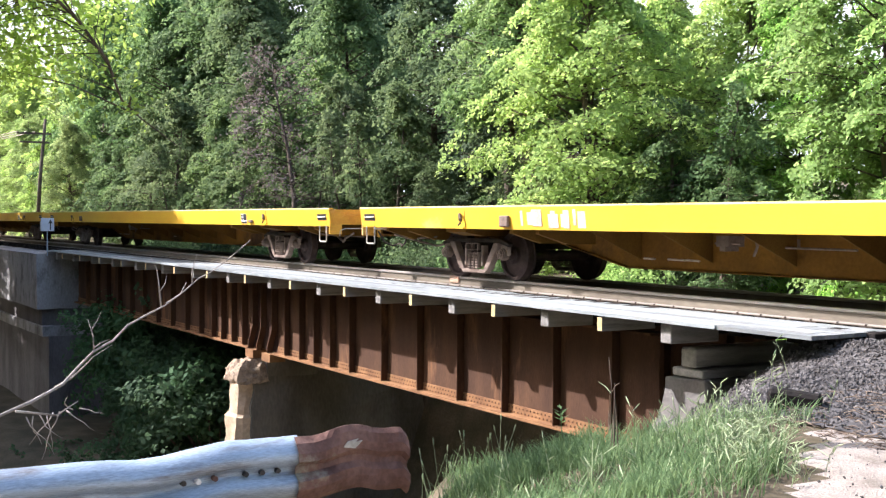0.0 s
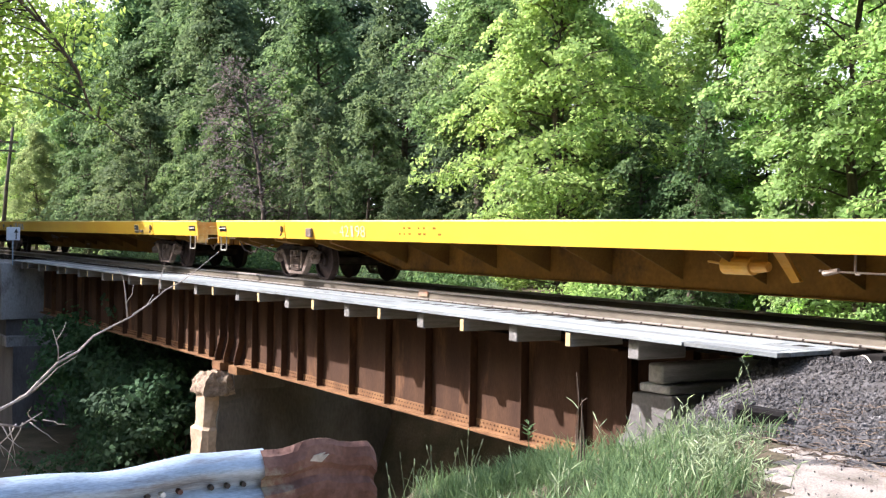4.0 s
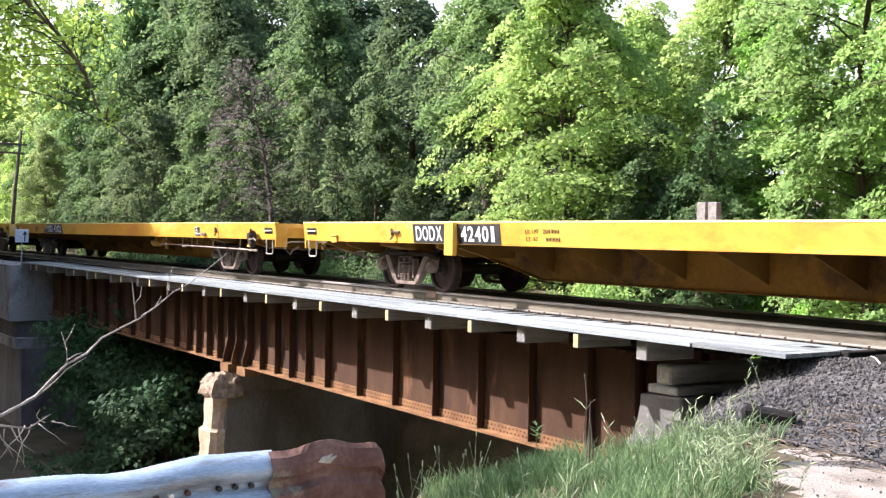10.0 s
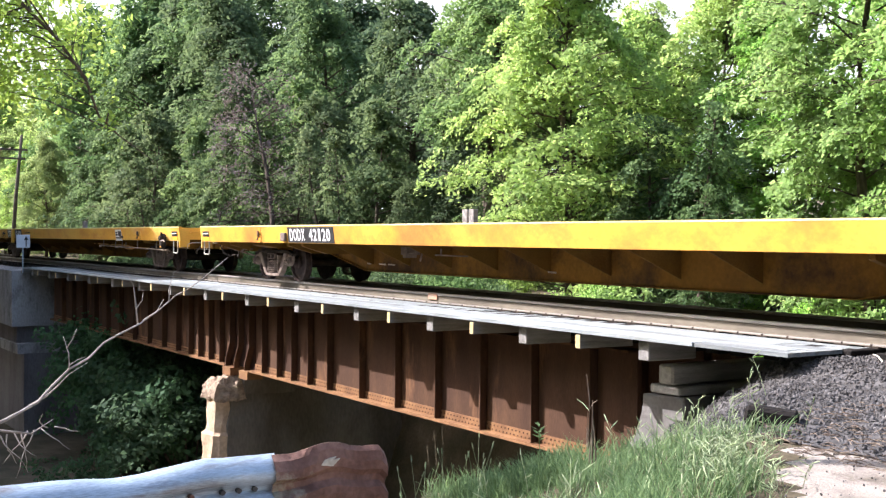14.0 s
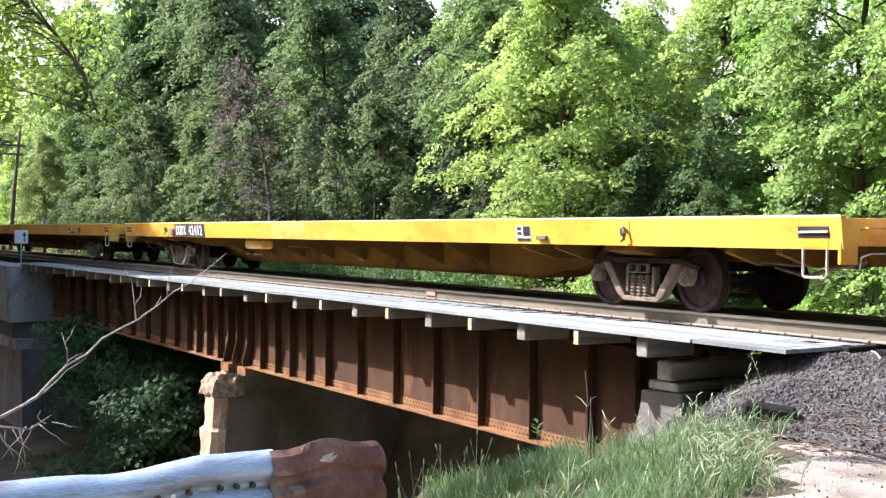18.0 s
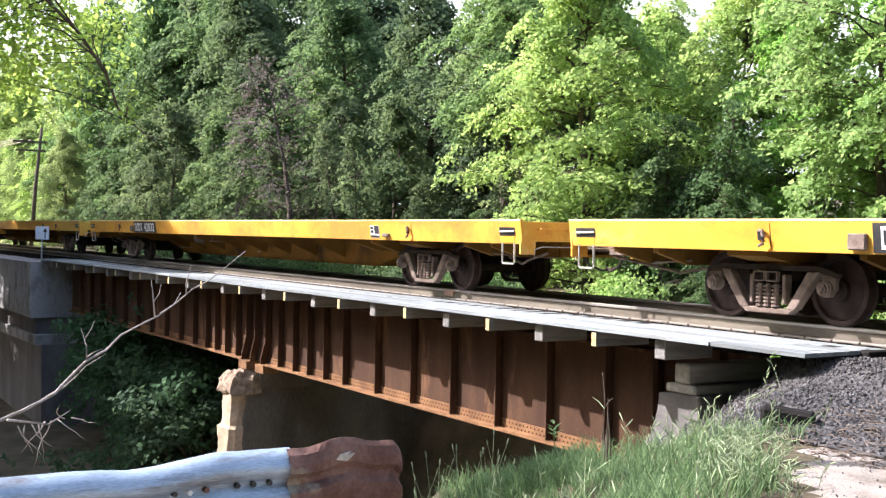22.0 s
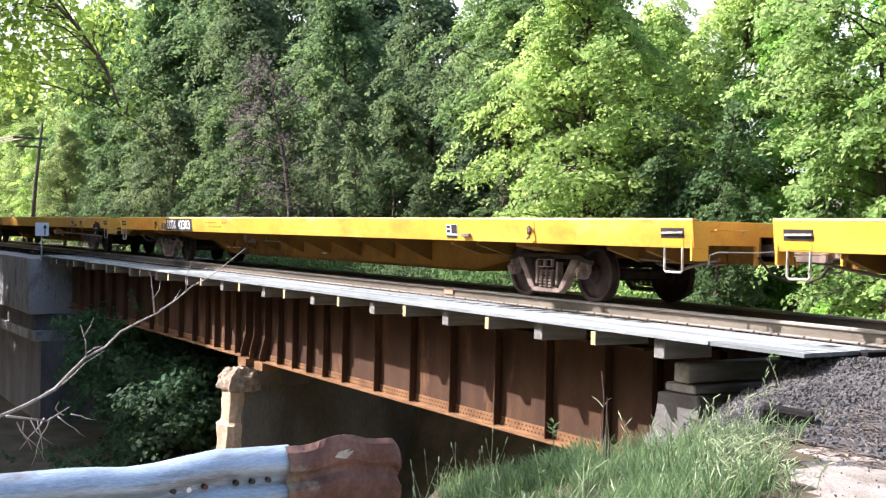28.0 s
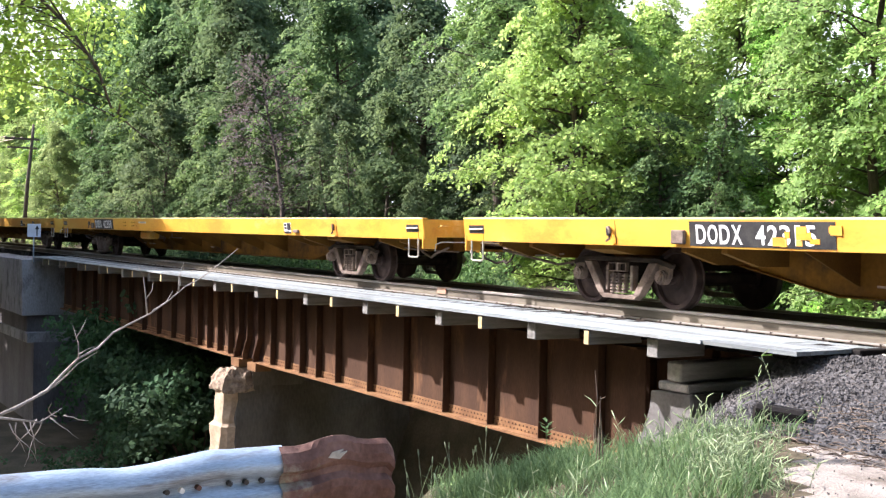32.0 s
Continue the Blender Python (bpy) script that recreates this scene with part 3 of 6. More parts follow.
def build_girder(x0, x1, web_y, out, label, spots):
    """A riveted plate girder; out = -1 or +1: the side of the visible stiffeners."""
    g = thing("plate_girder", label, "bridge girder", "bridge girders")
    top, bot = -0.52, -2.17
    bm = bmesh.new()
    box(bm, x0, x1, web_y - 0.008, web_y + 0.008, bot, top)
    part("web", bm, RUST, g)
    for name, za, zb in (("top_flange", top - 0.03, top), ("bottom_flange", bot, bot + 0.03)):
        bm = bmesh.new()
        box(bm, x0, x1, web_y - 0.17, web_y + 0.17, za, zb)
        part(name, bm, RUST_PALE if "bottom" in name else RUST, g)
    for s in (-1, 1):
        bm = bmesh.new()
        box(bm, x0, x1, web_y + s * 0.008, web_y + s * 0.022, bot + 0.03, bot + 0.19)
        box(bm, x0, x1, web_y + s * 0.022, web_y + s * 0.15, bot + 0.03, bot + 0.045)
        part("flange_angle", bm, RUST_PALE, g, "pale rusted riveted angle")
    for x in spots:
        for s in (-1, 1):
            bm = bmesh.new()
            box(bm, x - 0.006, x + 0.006, web_y + s * 0.008, web_y + s * 0.155, bot + 0.05, top - 0.03)
            box(bm, x - 0.10, x + 0.006, web_y + s * 0.0225, web_y + s * 0.034, bot + 0.05, top - 0.03)
            part("stiffener", bm, RUST, g)
    bm = bmesh.new()
    x = x0 + 0.1
    while x < x1:
        for z in (bot + 0.075, bot + 0.145):
            bmesh.ops.create_cone(bm, segments=6, cap_ends=True, radius1=0.016, radius2=0.009, depth=0.012,
                                  matrix=Matrix.Translation((x + (0.05 if z > bot + 0.1 else 0), web_y + out * 0.028, z)) @ Euler((radians(90), 0, 0)).to_matrix().to_4x4())
        x += 0.10
    tagged(part("rivets", bm, RUST, g), kind="stuff")
    return g


GIRDER_Y = 10.63
# stiffeners stand closer together towards the pier
EAST_SPOTS = [-12.79 - 1.395 * k for k in range(7)] + [-22.08, -22.90, -23.66, -24.50]
WEST_SPOTS = [-27.14, -27.88, -28.63, -29.36, -30.33, -31.50, -32.80] + [-34.19 - 1.41 * k for k in range(7)]
FAR_GIRDER_Y = 2 * TRACK_Y - GIRDER_Y
build_girder(-25.2, -11.95, GIRDER_Y, -1, "rusty brown riveted plate girder under the track", EAST_SPOTS)
build_girder(WEST_END + 0.2, -26.78, GIRDER_Y, -1, "rusty brown riveted plate girder of the far span", WEST_SPOTS)
build_girder(-25.2, -11.95, FAR_GIRDER_Y, 1, "rusty plate girder on the far side of the track", EAST_SPOTS)
build_girder(WEST_END + 0.2, -26.78, FAR_GIRDER_Y, 1, "rusty plate girder on the far side of the far span", WEST_SPOTS)


def rough_block(bm, x0, x1, y0, y1, z0, z1, cuts, amount, seed, top_w=None):
    """A block with an uneven, spalled surface."""
    made = box(bm, x0, x1, y0, y1, z0, z1)
    edges = list({e for v in made for e in v.link_edges})
    bmesh.ops.subdivide_edges(bm, edges=edges, cuts=cuts, use_grid_fill=True)
    for v in bm.verts:
        p = v.co * 1.3 + Vector((seed, 0, 0))
        v.co += Vector((noise.noise(p), noise.noise(p + Vector((0, 9, 0))), noise.noise(p + Vector((0, 0, 9))))) * amount


def build_pier():
    pier = thing("bridge_pier", "tall concrete bridge pier, sunlit spalled nose", "bridge pier")
    def shaft(name, outline, material, label):
        bm = bmesh.new()
        rings = []
        n = len(outline)
        for z, k in ((-7.5, 1.5), (-5.0, 1.28), (-3.78, 1.20), (-3.70, 1.03), (-3.0, 1.0), (-2.75, 1.0)) if name == "nose" else ((-7.5, 1.3), (-4.0, 1.10), (-3.0, 1.0), (-2.75, 1.0)):
            rings.append([bm.verts.new((-26.6 + (x + 26.6) * k, 11.7 + (y - 11.7) * (1 + (k - 1) * 0.25), z)) for x, y in outline])
        for a, b in zip(rings, rings[1:]):
            for i in range(n):
                bm.faces.new((a[i], a[(i + 1) % n], b[(i + 1) % n], b[i]))
        bm.faces.new(rings[-1])
        bmesh.ops.subdivide_edges(bm, edges=list(bm.edges), cuts=6, use_grid_fill=True)
        for v in bm.verts:
            p = v.co * 2.2
            v.co += Vector((noise.noise(p), noise.noise(p + Vector((0, 9, 0))), 0)) * 0.07
        part(name, bm, material, pier, label)
    # nose and shaft differ in tone to carry the sunlit front and shaded side
    shaft("nose", [(-26.95, 10.4), (-26.86, 10.05), (-26.3, 10.05), (-26.2, 10.2), (-26.2, 10.4)], CONCRETE_WARM, "spalled nose in a sunlit tone")
    shaft("shaft", [(-26.90, 10.36), (-26.12, 10.36), (-26.12, 15.0), (-26.90, 15.0)], CONCRETE_DARK, "wall in a shaded tone")
    bm = bmesh.new()
    rough_block(bm, -27.02, -26.12, 10.0, 10.75, -2.95, -2.42, 12, 0.0, 4.0)
    for v in bm.verts:
        k = max(0.0, (v.co.z + 2.95) / 0.53)
        v.co.x = -26.57 + (v.co.x + 26.57) * (1.04 - 0.35 * k ** 3)
        v.co.y = 10.55 + (v.co.y - 10.55) * (1.03 - 0.40 * k ** 3)
        p = v.co * 4.5
        v.co += Vector((noise.noise(p), noise.noise(p + Vector((0, 9, 0))), noise.noise(p + Vector((0, 0, 9))))) * 0.09
        p = v.co * 13
        v.co += Vector((noise.noise(p), noise.noise(p + Vector((0, 9, 0))), noise.noise(p + Vector((0, 0, 9))))) * 0.03
    part("cap", bm, RUBBLE, pier, "crumbling pier cap")
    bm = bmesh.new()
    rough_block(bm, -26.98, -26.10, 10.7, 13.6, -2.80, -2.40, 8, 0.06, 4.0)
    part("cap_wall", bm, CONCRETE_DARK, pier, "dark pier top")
    for y in (GIRDER_Y, 2 * TRACK_Y - GIRDER_Y):
        for x in (-26.55, -25.50):
            bm = bmesh.new()
            box(bm, x - 0.25, x + 0.25, y - 0.2, y + 0.2, -2.36, -2.172)
            tagged(part("bearing_plate", bm, RUST_PALE, pier))


build_pier()


def build_crimped_stiffeners():
    """Bent bearing stiffeners over the pier."""
    g = thing("bearing_stiffeners", "bent rusty bearing stiffeners above the pier", "stiffener plates")
    bm = bmesh.new()
    box(bm, -26.76, -25.22, GIRDER_Y - 0.02, GIRDER_Y + 0.02, -2.12, -0.55)
    part("back_plate", bm, RUST_DEEP, g, "dark rusty plate between the spans")
    for x in (-26.45, -25.90, -25.24):
        bm = bmesh.new()
        path = [(x, -0.56), (x, -1.58), (x - 0.26, -2.02), (x - 0.26, -2.16)]
        for (xa, za), (xb, zb) in zip(path, path[1:]):
            vs = [bm.verts.new(c) for c in ((xa, GIRDER_Y - 0.17, za), (xb, GIRDER_Y - 0.17, zb), (xb, GIRDER_Y - 0.024, zb), (xa, GIRDER_Y - 0.024, za),
                                            (xa + 0.03, GIRDER_Y - 0.17, za), (xb + 0.03, GIRDER_Y - 0.17, zb), (xb + 0.03, GIRDER_Y - 0.024, zb), (xa + 0.03, GIRDER_Y - 0.024, za))]
            for f in ((0, 1, 2, 3), (7, 6, 5, 4), (0, 4, 5, 1), (1, 5, 6, 2), (2, 6, 7, 3), (3, 7, 4, 0)):
                bm.faces.new([vs[i] for i in f])
        part("stiffener", bm, RUST, g)


build_crimped_stiffeners()


def build_abutments():
    a = thing("east_abutment", "grey concrete abutment with a curved face", "abutment", kind="structure")
    bm = bmesh.new()
    curve = [(-11.49 - 0.66 * (i / 10) ** 2.1, -1.03 - 1.1 * i / 10) for i in range(11)]
    outline = [(-10.72, -1.0)] + curve + [(-12.3, -6.5), (-10.72, -6.5)]
    prism(bm, outline, 10.3, 13.8)
    bmesh.ops.subdivide_edges(bm, edges=[e for e in bm.edges if e.calc_length() > 1.0], cuts=8)
    for v in bm.verts:
        if -1.9 < v.co.z:
            v.co += Vector((noise.noise(v.co * 5), noise.noise(v.co * 5 + Vector((7, 0, 0))), 0)) * 0.012
    soften(bm, 0.02)
    part("wing_wall", bm, CONCRETE, a)
    bm = bmesh.new()
    box(bm, -11.36, -10.80, 10.31, 13.8, -0.995, -0.885)
    soften(bm, 0.02)
    part("lower_timber", bm, PALE_TIMBER, a, "thin weathered bearing timber")
    bm = bmesh.new()
    box(bm, -11.17, -10.90, 10.28, 13.8, -0.862, -0.61)
    soften(bm, 0.025)
    part("backwall_timber", bm, PALE_TIMBER, a, "heavy grey backwall timber")
    w = thing("west_abutment", "stained grey concrete abutment in shade", "abutment", kind="structure")
    bm = bmesh.new()
    rough_block(bm, -62.0, WEST_END - 0.3, 9.2, 13.9, -2.42, -0.34, 10, 0.035, 2.0)
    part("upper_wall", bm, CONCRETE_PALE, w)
    # recessed course and lower wall take the darker concrete
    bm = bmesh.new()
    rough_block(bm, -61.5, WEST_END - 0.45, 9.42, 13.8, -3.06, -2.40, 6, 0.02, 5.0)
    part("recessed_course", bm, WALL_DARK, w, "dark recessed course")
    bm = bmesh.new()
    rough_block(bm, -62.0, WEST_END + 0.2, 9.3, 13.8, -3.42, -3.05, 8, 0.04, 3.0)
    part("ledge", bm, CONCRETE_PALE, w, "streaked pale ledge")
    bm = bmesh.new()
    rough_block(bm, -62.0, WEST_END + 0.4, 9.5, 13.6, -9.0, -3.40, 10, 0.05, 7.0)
    part("lower_wall", bm, WALL_DARK, w, "dark lower wall")


build_abutments()


def build_old_timber():
    bm = bmesh.new()
    box(bm, -0.22, 0.22, -0.08, 0.08, -0.10, 0.07)
    soften(bm, 0.03)
    ob = tagged(part("old_timber", bm, TIE), "dark rotten timber lying on the slope", "timber")
    ob.matrix_world = pose(-6.80, 7.55, ground_z(-6.80, 7.55) + 0.085, 3, 6, 35)


build_old_timber()


# ---- train ----
CAR_LEN = 25.7
HALF = 1.57
TRUCKS = (3.32, CAR_LEN - 3.75)
WHEEL_R = 0.42


def build_truck(car, cx):
    """A two-axle truck under the car: bolster, two side frames with springs and bearings, two wheelsets."""
    bm = bmesh.new()
    box(bm, cx - 0.17, cx + 0.17, -1.02, 1.02, 0.50, 0.66)
    box(bm, cx - 0.25, cx + 0.25, -0.3, 0.3, 0.66, 0.74)
    truck = part("truck", bm, DARK_IRON, car, "two-axle truck")
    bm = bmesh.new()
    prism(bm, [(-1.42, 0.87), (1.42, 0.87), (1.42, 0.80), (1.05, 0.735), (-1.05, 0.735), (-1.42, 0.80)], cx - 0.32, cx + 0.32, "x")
    part("body_bolster", bm, BELLY_DARK, car, "cross beam over the truck, darkened for shade")
    for s in (-1, 1):
        y0, y1 = (s * 0.94, s * 1.06) if s > 0 else (-1.06, -0.94)
        # top chord in dark iron, standing for the deep shade under the car
        bm = bmesh.new()
        prism(bm, [(cx - 1.06, 0.62), (cx - 0.80, 0.70), (cx + 0.80, 0.70), (cx + 1.06, 0.62), (cx + 1.03, 0.56), (cx + 0.72, 0.63), (cx - 0.72, 0.63), (cx - 1.03, 0.56)], y0 + 0.015, y1 - 0.015)
        soften(bm, 0.01)
        part("top_chord", bm, DARK_IRON, truck, "top chord darkened for deep shade")
        bm = bmesh.new()
        for k in (-1, 1):
            prism(bm, [(cx + k * 0.62, 0.63), (cx + k * 0.79, 0.63), (cx + k * 0.44, 0.16), (cx + k * 0.30, 0.16)], y0 - 0.006, y1 + 0.006)
            prism(bm, [(cx + k * 0.80, 0.60), (cx + k * 1.02, 0.60), (cx + k * 1.00, 0.42), (cx + k * 0.82, 0.42)], y0 + 0.02, y1 - 0.02)
            box(bm, cx + k * 0.26 - 0.03, cx + k * 0.26 + 0.03, y0, y1, 0.22, 0.58)
        prism(bm, [(cx - 0.43, 0.17), (cx + 0.43, 0.17), (cx + 0.34, 0.10), (cx - 0.34, 0.10)], y0 - 0.004, y1 + 0.004)
        soften(bm, 0.012)
        frame_ob = part("side_frame", bm, TRUCK_IRON, truck, "dusty cast side frame")
        yc = s * 1.0
        bm = bmesh.new()
        for dx in (-0.125, 0.0, 0.125):
            for i in range(6):
                bmesh.ops.create_cone(bm, segments=10, cap_ends=True, radius1=0.060, radius2=0.060, depth=0.024, matrix=Matrix.Translation((cx + dx, yc - s * -0.03, 0.20 + 0.046 * i)))
                bmesh.ops.create_cone(bm, segments=8, cap_ends=True, radius1=0.036, radius2=0.036, depth=0.022, matrix=Matrix.Translation((cx + dx, yc - s * -0.03, 0.223 + 0.046 * i)))
        part("spring_nest", bm, TRUCK_IRON, truck, "coil springs")
        bm = bmesh.new()
        for dx in (-0.10, 0.10):
            box(bm, cx + dx - 0.09, cx + dx + 0.09, yc + s * 0.05, yc + s * 0.10, 0.60, 0.615)
            box(bm, cx + dx - 0.09, cx + dx + 0.09, yc + s * 0.05, yc + s * 0.10, 0.49, 0.505)
            for e in (-0.085, 0.085):
                box(bm, cx + dx + e - 0.01, cx + dx + e + 0.01, yc + s * 0.05, yc + s * 0.10, 0.505, 0.60)
        part("bolster_end", bm, TRUCK_IRON, truck, "open bolster end")
        for k in (-1, 1):
            bm = bmesh.new()
            turn = Euler((radians(90), 0, 0)).to_matrix().to_4x4()
            hub = Vector((cx + k * 0.889, s * 1.0, WHEEL_R + 0.02))
            for r, y, deep in ((0.100, 0.03, 0.10), (0.088, 0.095, 0.03), (0.062, 0.115, 0.03), (0.030, 0.135, 0.02)):
                bmesh.ops.create_cone(bm, segments=18, cap_ends=True, radius1=r, radius2=r, depth=deep, matrix=Matrix.Translation(hub + Vector((0, s * y, 0))) @ turn)
            for a in range(3):
                ang = a * 2.094 + 0.5
                bmesh.ops.create_cone(bm, segments=6, cap_ends=True, radius1=0.014, radius2=0.014, depth=0.03,
                                      matrix=Matrix.Translation(hub + Vector((0.046 * math.cos(ang), s * 0.135, 0.046 * math.sin(ang)))) @ turn)
            part("bearing_cap", bm, TRUCK_IRON, truck, "round bearing cap")
    for dx in (-0.5, 0.46):
        bm = bmesh.new()
        box(bm, cx + dx, cx + dx + 0.04, -0.8, 0.8, 0.30, 0.42)
        part("brake_beam", bm, DARK_IRON, truck)
    for k in (-1, 1):
        bm = bmesh.new()
        rod(bm, (0, -0.95, 0), (0, 0.95, 0), 0.08, n=12)
        axle = part("axle", bm, WHEEL_IRON, car, "steel axle with two wheels")
        axle.location = (cx + k * 0.889, 0, WHEEL_R)
        for s in (-1, 1):
            # hub, dished plate, rim, tread, flange, back face
            prof = [(0.082, 0.87), (0.14, 0.86), (0.15, 0.80), (WHEEL_R - 0.075, 0.775), (WHEEL_R - 0.06, 0.826), (WHEEL_R - 0.006, 0.826), (WHEEL_R, 0.815), (WHEEL_R + 0.004, 0.715),
                    (WHEEL_R + 0.024, 0.705), (WHEEL_R + 0.026, 0.69), (WHEEL_R + 0.01, 0.682), (WHEEL_R - 0.07, 0.69), (0.15, 0.73), (0.14, 0.68), (0.082, 0.67)]
            bm = bmesh.new()
            n = 40
            rings = [[bm.verts.new((r * math.cos(2 * math.pi * i / n), s * y, r * math.sin(2 * math.pi * i / n))) for i in range(n)] for r, y in prof]
            for a, b in zip(rings, rings[1:]):
                for i in range(n):
                    bm.faces.new((a[i], a[(i + 1) % n], b[(i + 1) % n], b[i]))
            part("wheel", bm, WHEEL_IRON, axle, "worn steel wheel")


def letters(text, material, parent, x0, x1, z0, z1, fat=0.0, label="white stencilled letter"):
    """Writing as thin meshes, one a letter, between x0 and x1, z0 and z1 on the leaning side that faces -y."""
    cell = (x1 - x0) / len(text)
    lean = Matrix.Rotation(math.atan2(0.045, 0.37), 4, "X") @ Matrix.Rotation(radians(90), 4, "X")
    for k, sign in enumerate(text):
        if sign == " ":
            continue
        cu = bpy.data.curves.new("letter", "FONT")
        cu.body, cu.size, cu.extrude, cu.offset = sign, 0.36, 0.0015, fat
        tmp = bpy.data.objects.new("letter", cu)
        scene.collection.objects.link(tmp)
        me = bpy.data.meshes.new_from_object(tmp.evaluated_get(bpy.context.evaluated_depsgraph_get()))
        bpy.data.objects.remove(tmp)
        me.materials.clear()
        me.materials.append(material)
        us, vs = [v.co.x for v in me.vertices], [v.co.y for v in me.vertices]
        wide = cell * (0.42 if sign == "1" else 0.84)
        fit = Matrix.Diagonal((wide / (max(us) - min(us)), (z1 - z0) / (max(vs) - min(vs)), 1, 1)) @ Matrix.Translation((-min(us), -min(vs), 0))
        me.transform(Matrix.Translation((x0 + cell * (k + 0.5) - wide / 2, side_y(z0) - 0.0085, z0)) @ lean @ fit)
        ob = new("letter", me)
        ob.parent = parent
        tagged(ob, label)


def side_y(z):
    """The side sill's face leans a little inward towards its lower edge."""
    return -HALF + 0.045 * (1.22 - z) / 0.37


def build_car(paint, number, brake, panel="solid", label="", px=5.24, stake=0.0):
    car = thing("flatcar", label, "flatcar", "flatcars of the train")
    L = CAR_LEN
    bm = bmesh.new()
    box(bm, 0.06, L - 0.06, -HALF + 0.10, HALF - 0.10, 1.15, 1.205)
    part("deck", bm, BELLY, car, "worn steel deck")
    for s in (-1, 1):
        bm = bmesh.new()
        # web with a rolled top edge and a bottom flange
        prism(bm, [(s * HALF, 1.235), (s * (HALF - 0.10), 1.235), (s * (HALF - 0.10), 1.215), (s * (HALF - 0.022), 1.215), (s * (HALF - 0.065), 0.875),
                   (s * (HALF - 0.18), 0.875), (s * (HALF - 0.18), 0.86), (s * (HALF - 0.045), 0.86), (s * HALF, 1.205)], 0, L, "x")
        soften(bm, 0.006)
        sill = part("side_sill", bm, paint, car)
        # pale strip painting the bright highlight along the sill's top
        bm = bmesh.new()
        box(bm, 0.01, L - 0.01, min(s * (HALF + 0.005), s * (HALF - 0.06)), max(s * (HALF + 0.005), s * (HALF - 0.06)), 1.214, 1.240)
        part("deck_edge", bm, PALE_EDGE, sill, "pale top edge with the highlight painted in")
        for x in (0.16, L - 0.60):
            bm = bmesh.new()
            prism(bm, [(s * (HALF - 0.026), 0.985), (s * (HALF - 0.010), 1.115), (s * (HALF - 0.05), 1.115), (s * (HALF - 0.06), 0.985)] if s > 0 else
                  [(-HALF + 0.024, 0.985), (-HALF + 0.008, 1.115), (-HALF + 0.05, 1.115), (-HALF + 0.06, 0.985)], x, x + 0.43, "x")
            part("tie_down_slot", bm, BLACK_PAINT, sill, "dark slot")
            bm = bmesh.new()
            rod(bm, (x + 0.03, s * (HALF - 0.002), 1.05), (x + 0.42, s * (HALF - 0.002), 1.055), 0.014, n=6)
            part("slot_bar", bm, CHALK, sill, "pale bar across the slot")
            bm = bmesh.new()
            prism(bm, [(s * (HALF - 0.024), 0.975), (s * (HALF - 0.05), 0.975), (s * (HALF - 0.06), 0.885), (s * (HALF - 0.036), 0.885)], x + 0.02, x + 0.40, "x")
            part("end_patch", bm, YELLOW_BRIGHT, sill, "fresher yellow patch")
        for x in (0.20, L - 0.55):
            bm = bmesh.new()
            yy = s * (HALF - 0.05)
            tube(bm, [(x, yy, 0.88), (x, yy, 0.575), (x + 0.03, yy, 0.55), (x + 0.30, yy, 0.55), (x + 0.33, yy, 0.575), (x + 0.33, yy, 0.88)], 0.016, 6)
            part("step_stirrup", bm, CHALK, car, "pale bent rod step")
        for x in (3.68, L - 3.53):
            bm = bmesh.new()
            tube(bm, [(x - 0.05, s * (HALF - 0.02), 1.10), (x + 0.05, s * (HALF + 0.03), 1.10), (x + 0.075, s * (HALF + 0.035), 1.03), (x + 0.065, s * (HALF + 0.03), 0.95), (x - 0.01, s * (HALF + 0.02), 0.92)],
                 [0.022, 0.024, 0.024, 0.022, 0.016], 7)
            part("side_hook", bm, TRUCK_IRON, sill, "rusty cast hook")
            bm = bmesh.new()
            prism(bm, [(s * (HALF + 0.001), 1.10), (s * (HALF - 0.03), 1.10), (s * (HALF - 0.05), 0.99), (s * (HALF - 0.013), 0.99)], x - 0.055, x + 0.03, "x")
            part("hook_pocket", bm, BLACK_PAINT, sill, "dark pocket")
            bm = bmesh.new()
            prism(bm, [(s * (HALF + 0.018), 0.885), (s * (HALF - 0.06), 0.885), (s * (HALF - 0.06), 0.865), (s * (HALF + 0.018), 0.865)], x - 0.02, x + 0.14, "x")
            part("hook_foot", bm, paint, sill)
    for e, face in ((0.0, 1), (L, -1)):
        bm = bmesh.new()
        xa, xb = sorted((e + face * 0.02, e + face * 0.07))
        half = [(HALF - 0.03, 1.21), (HALF - 0.03, 0.70), (1.26, 0.70), (1.26, 0.90), (0.42, 0.90), (0.42, 0.64), (0.36, 0.64), (0.36, 1.02)]
        prism(bm, half + [(-y, z) for y, z in reversed(half)], xa, xb, "x")
        soften(bm, 0.008)
        end = part("end_sill", bm, YELLOW, car)
        bm = bmesh.new()
        tube(bm, [(e - face * 0.0, -1.25, 1.08), (e - face * 0.09, -1.25, 1.10), (e - face * 0.09, -0.70, 1.10), (e - face * 0.0, -0.70, 1.08)], 0.014, 6)
        part("grab_iron", bm, YELLOW, end)
        bm = bmesh.new()
        xa, xb = sorted((e + face * 0.05, e + face * 1.4))
        box(bm, xa, xb, -0.34, 0.34, 0.66, 0.70)
        box(bm, xa, xb, -0.34, -0.30, 0.70, 1.15)
        box(bm, xa, xb, 0.30, 0.34, 0.70, 1.15)
        part("draft_pocket", bm, BELLY, car, "coupler pocket")
        bm = bmesh.new()
        xa, xb = sorted((e - face * 0.45, e + face * 0.6))
        box(bm, xa, xb, -0.08, 0.08, 0.76, 0.94)
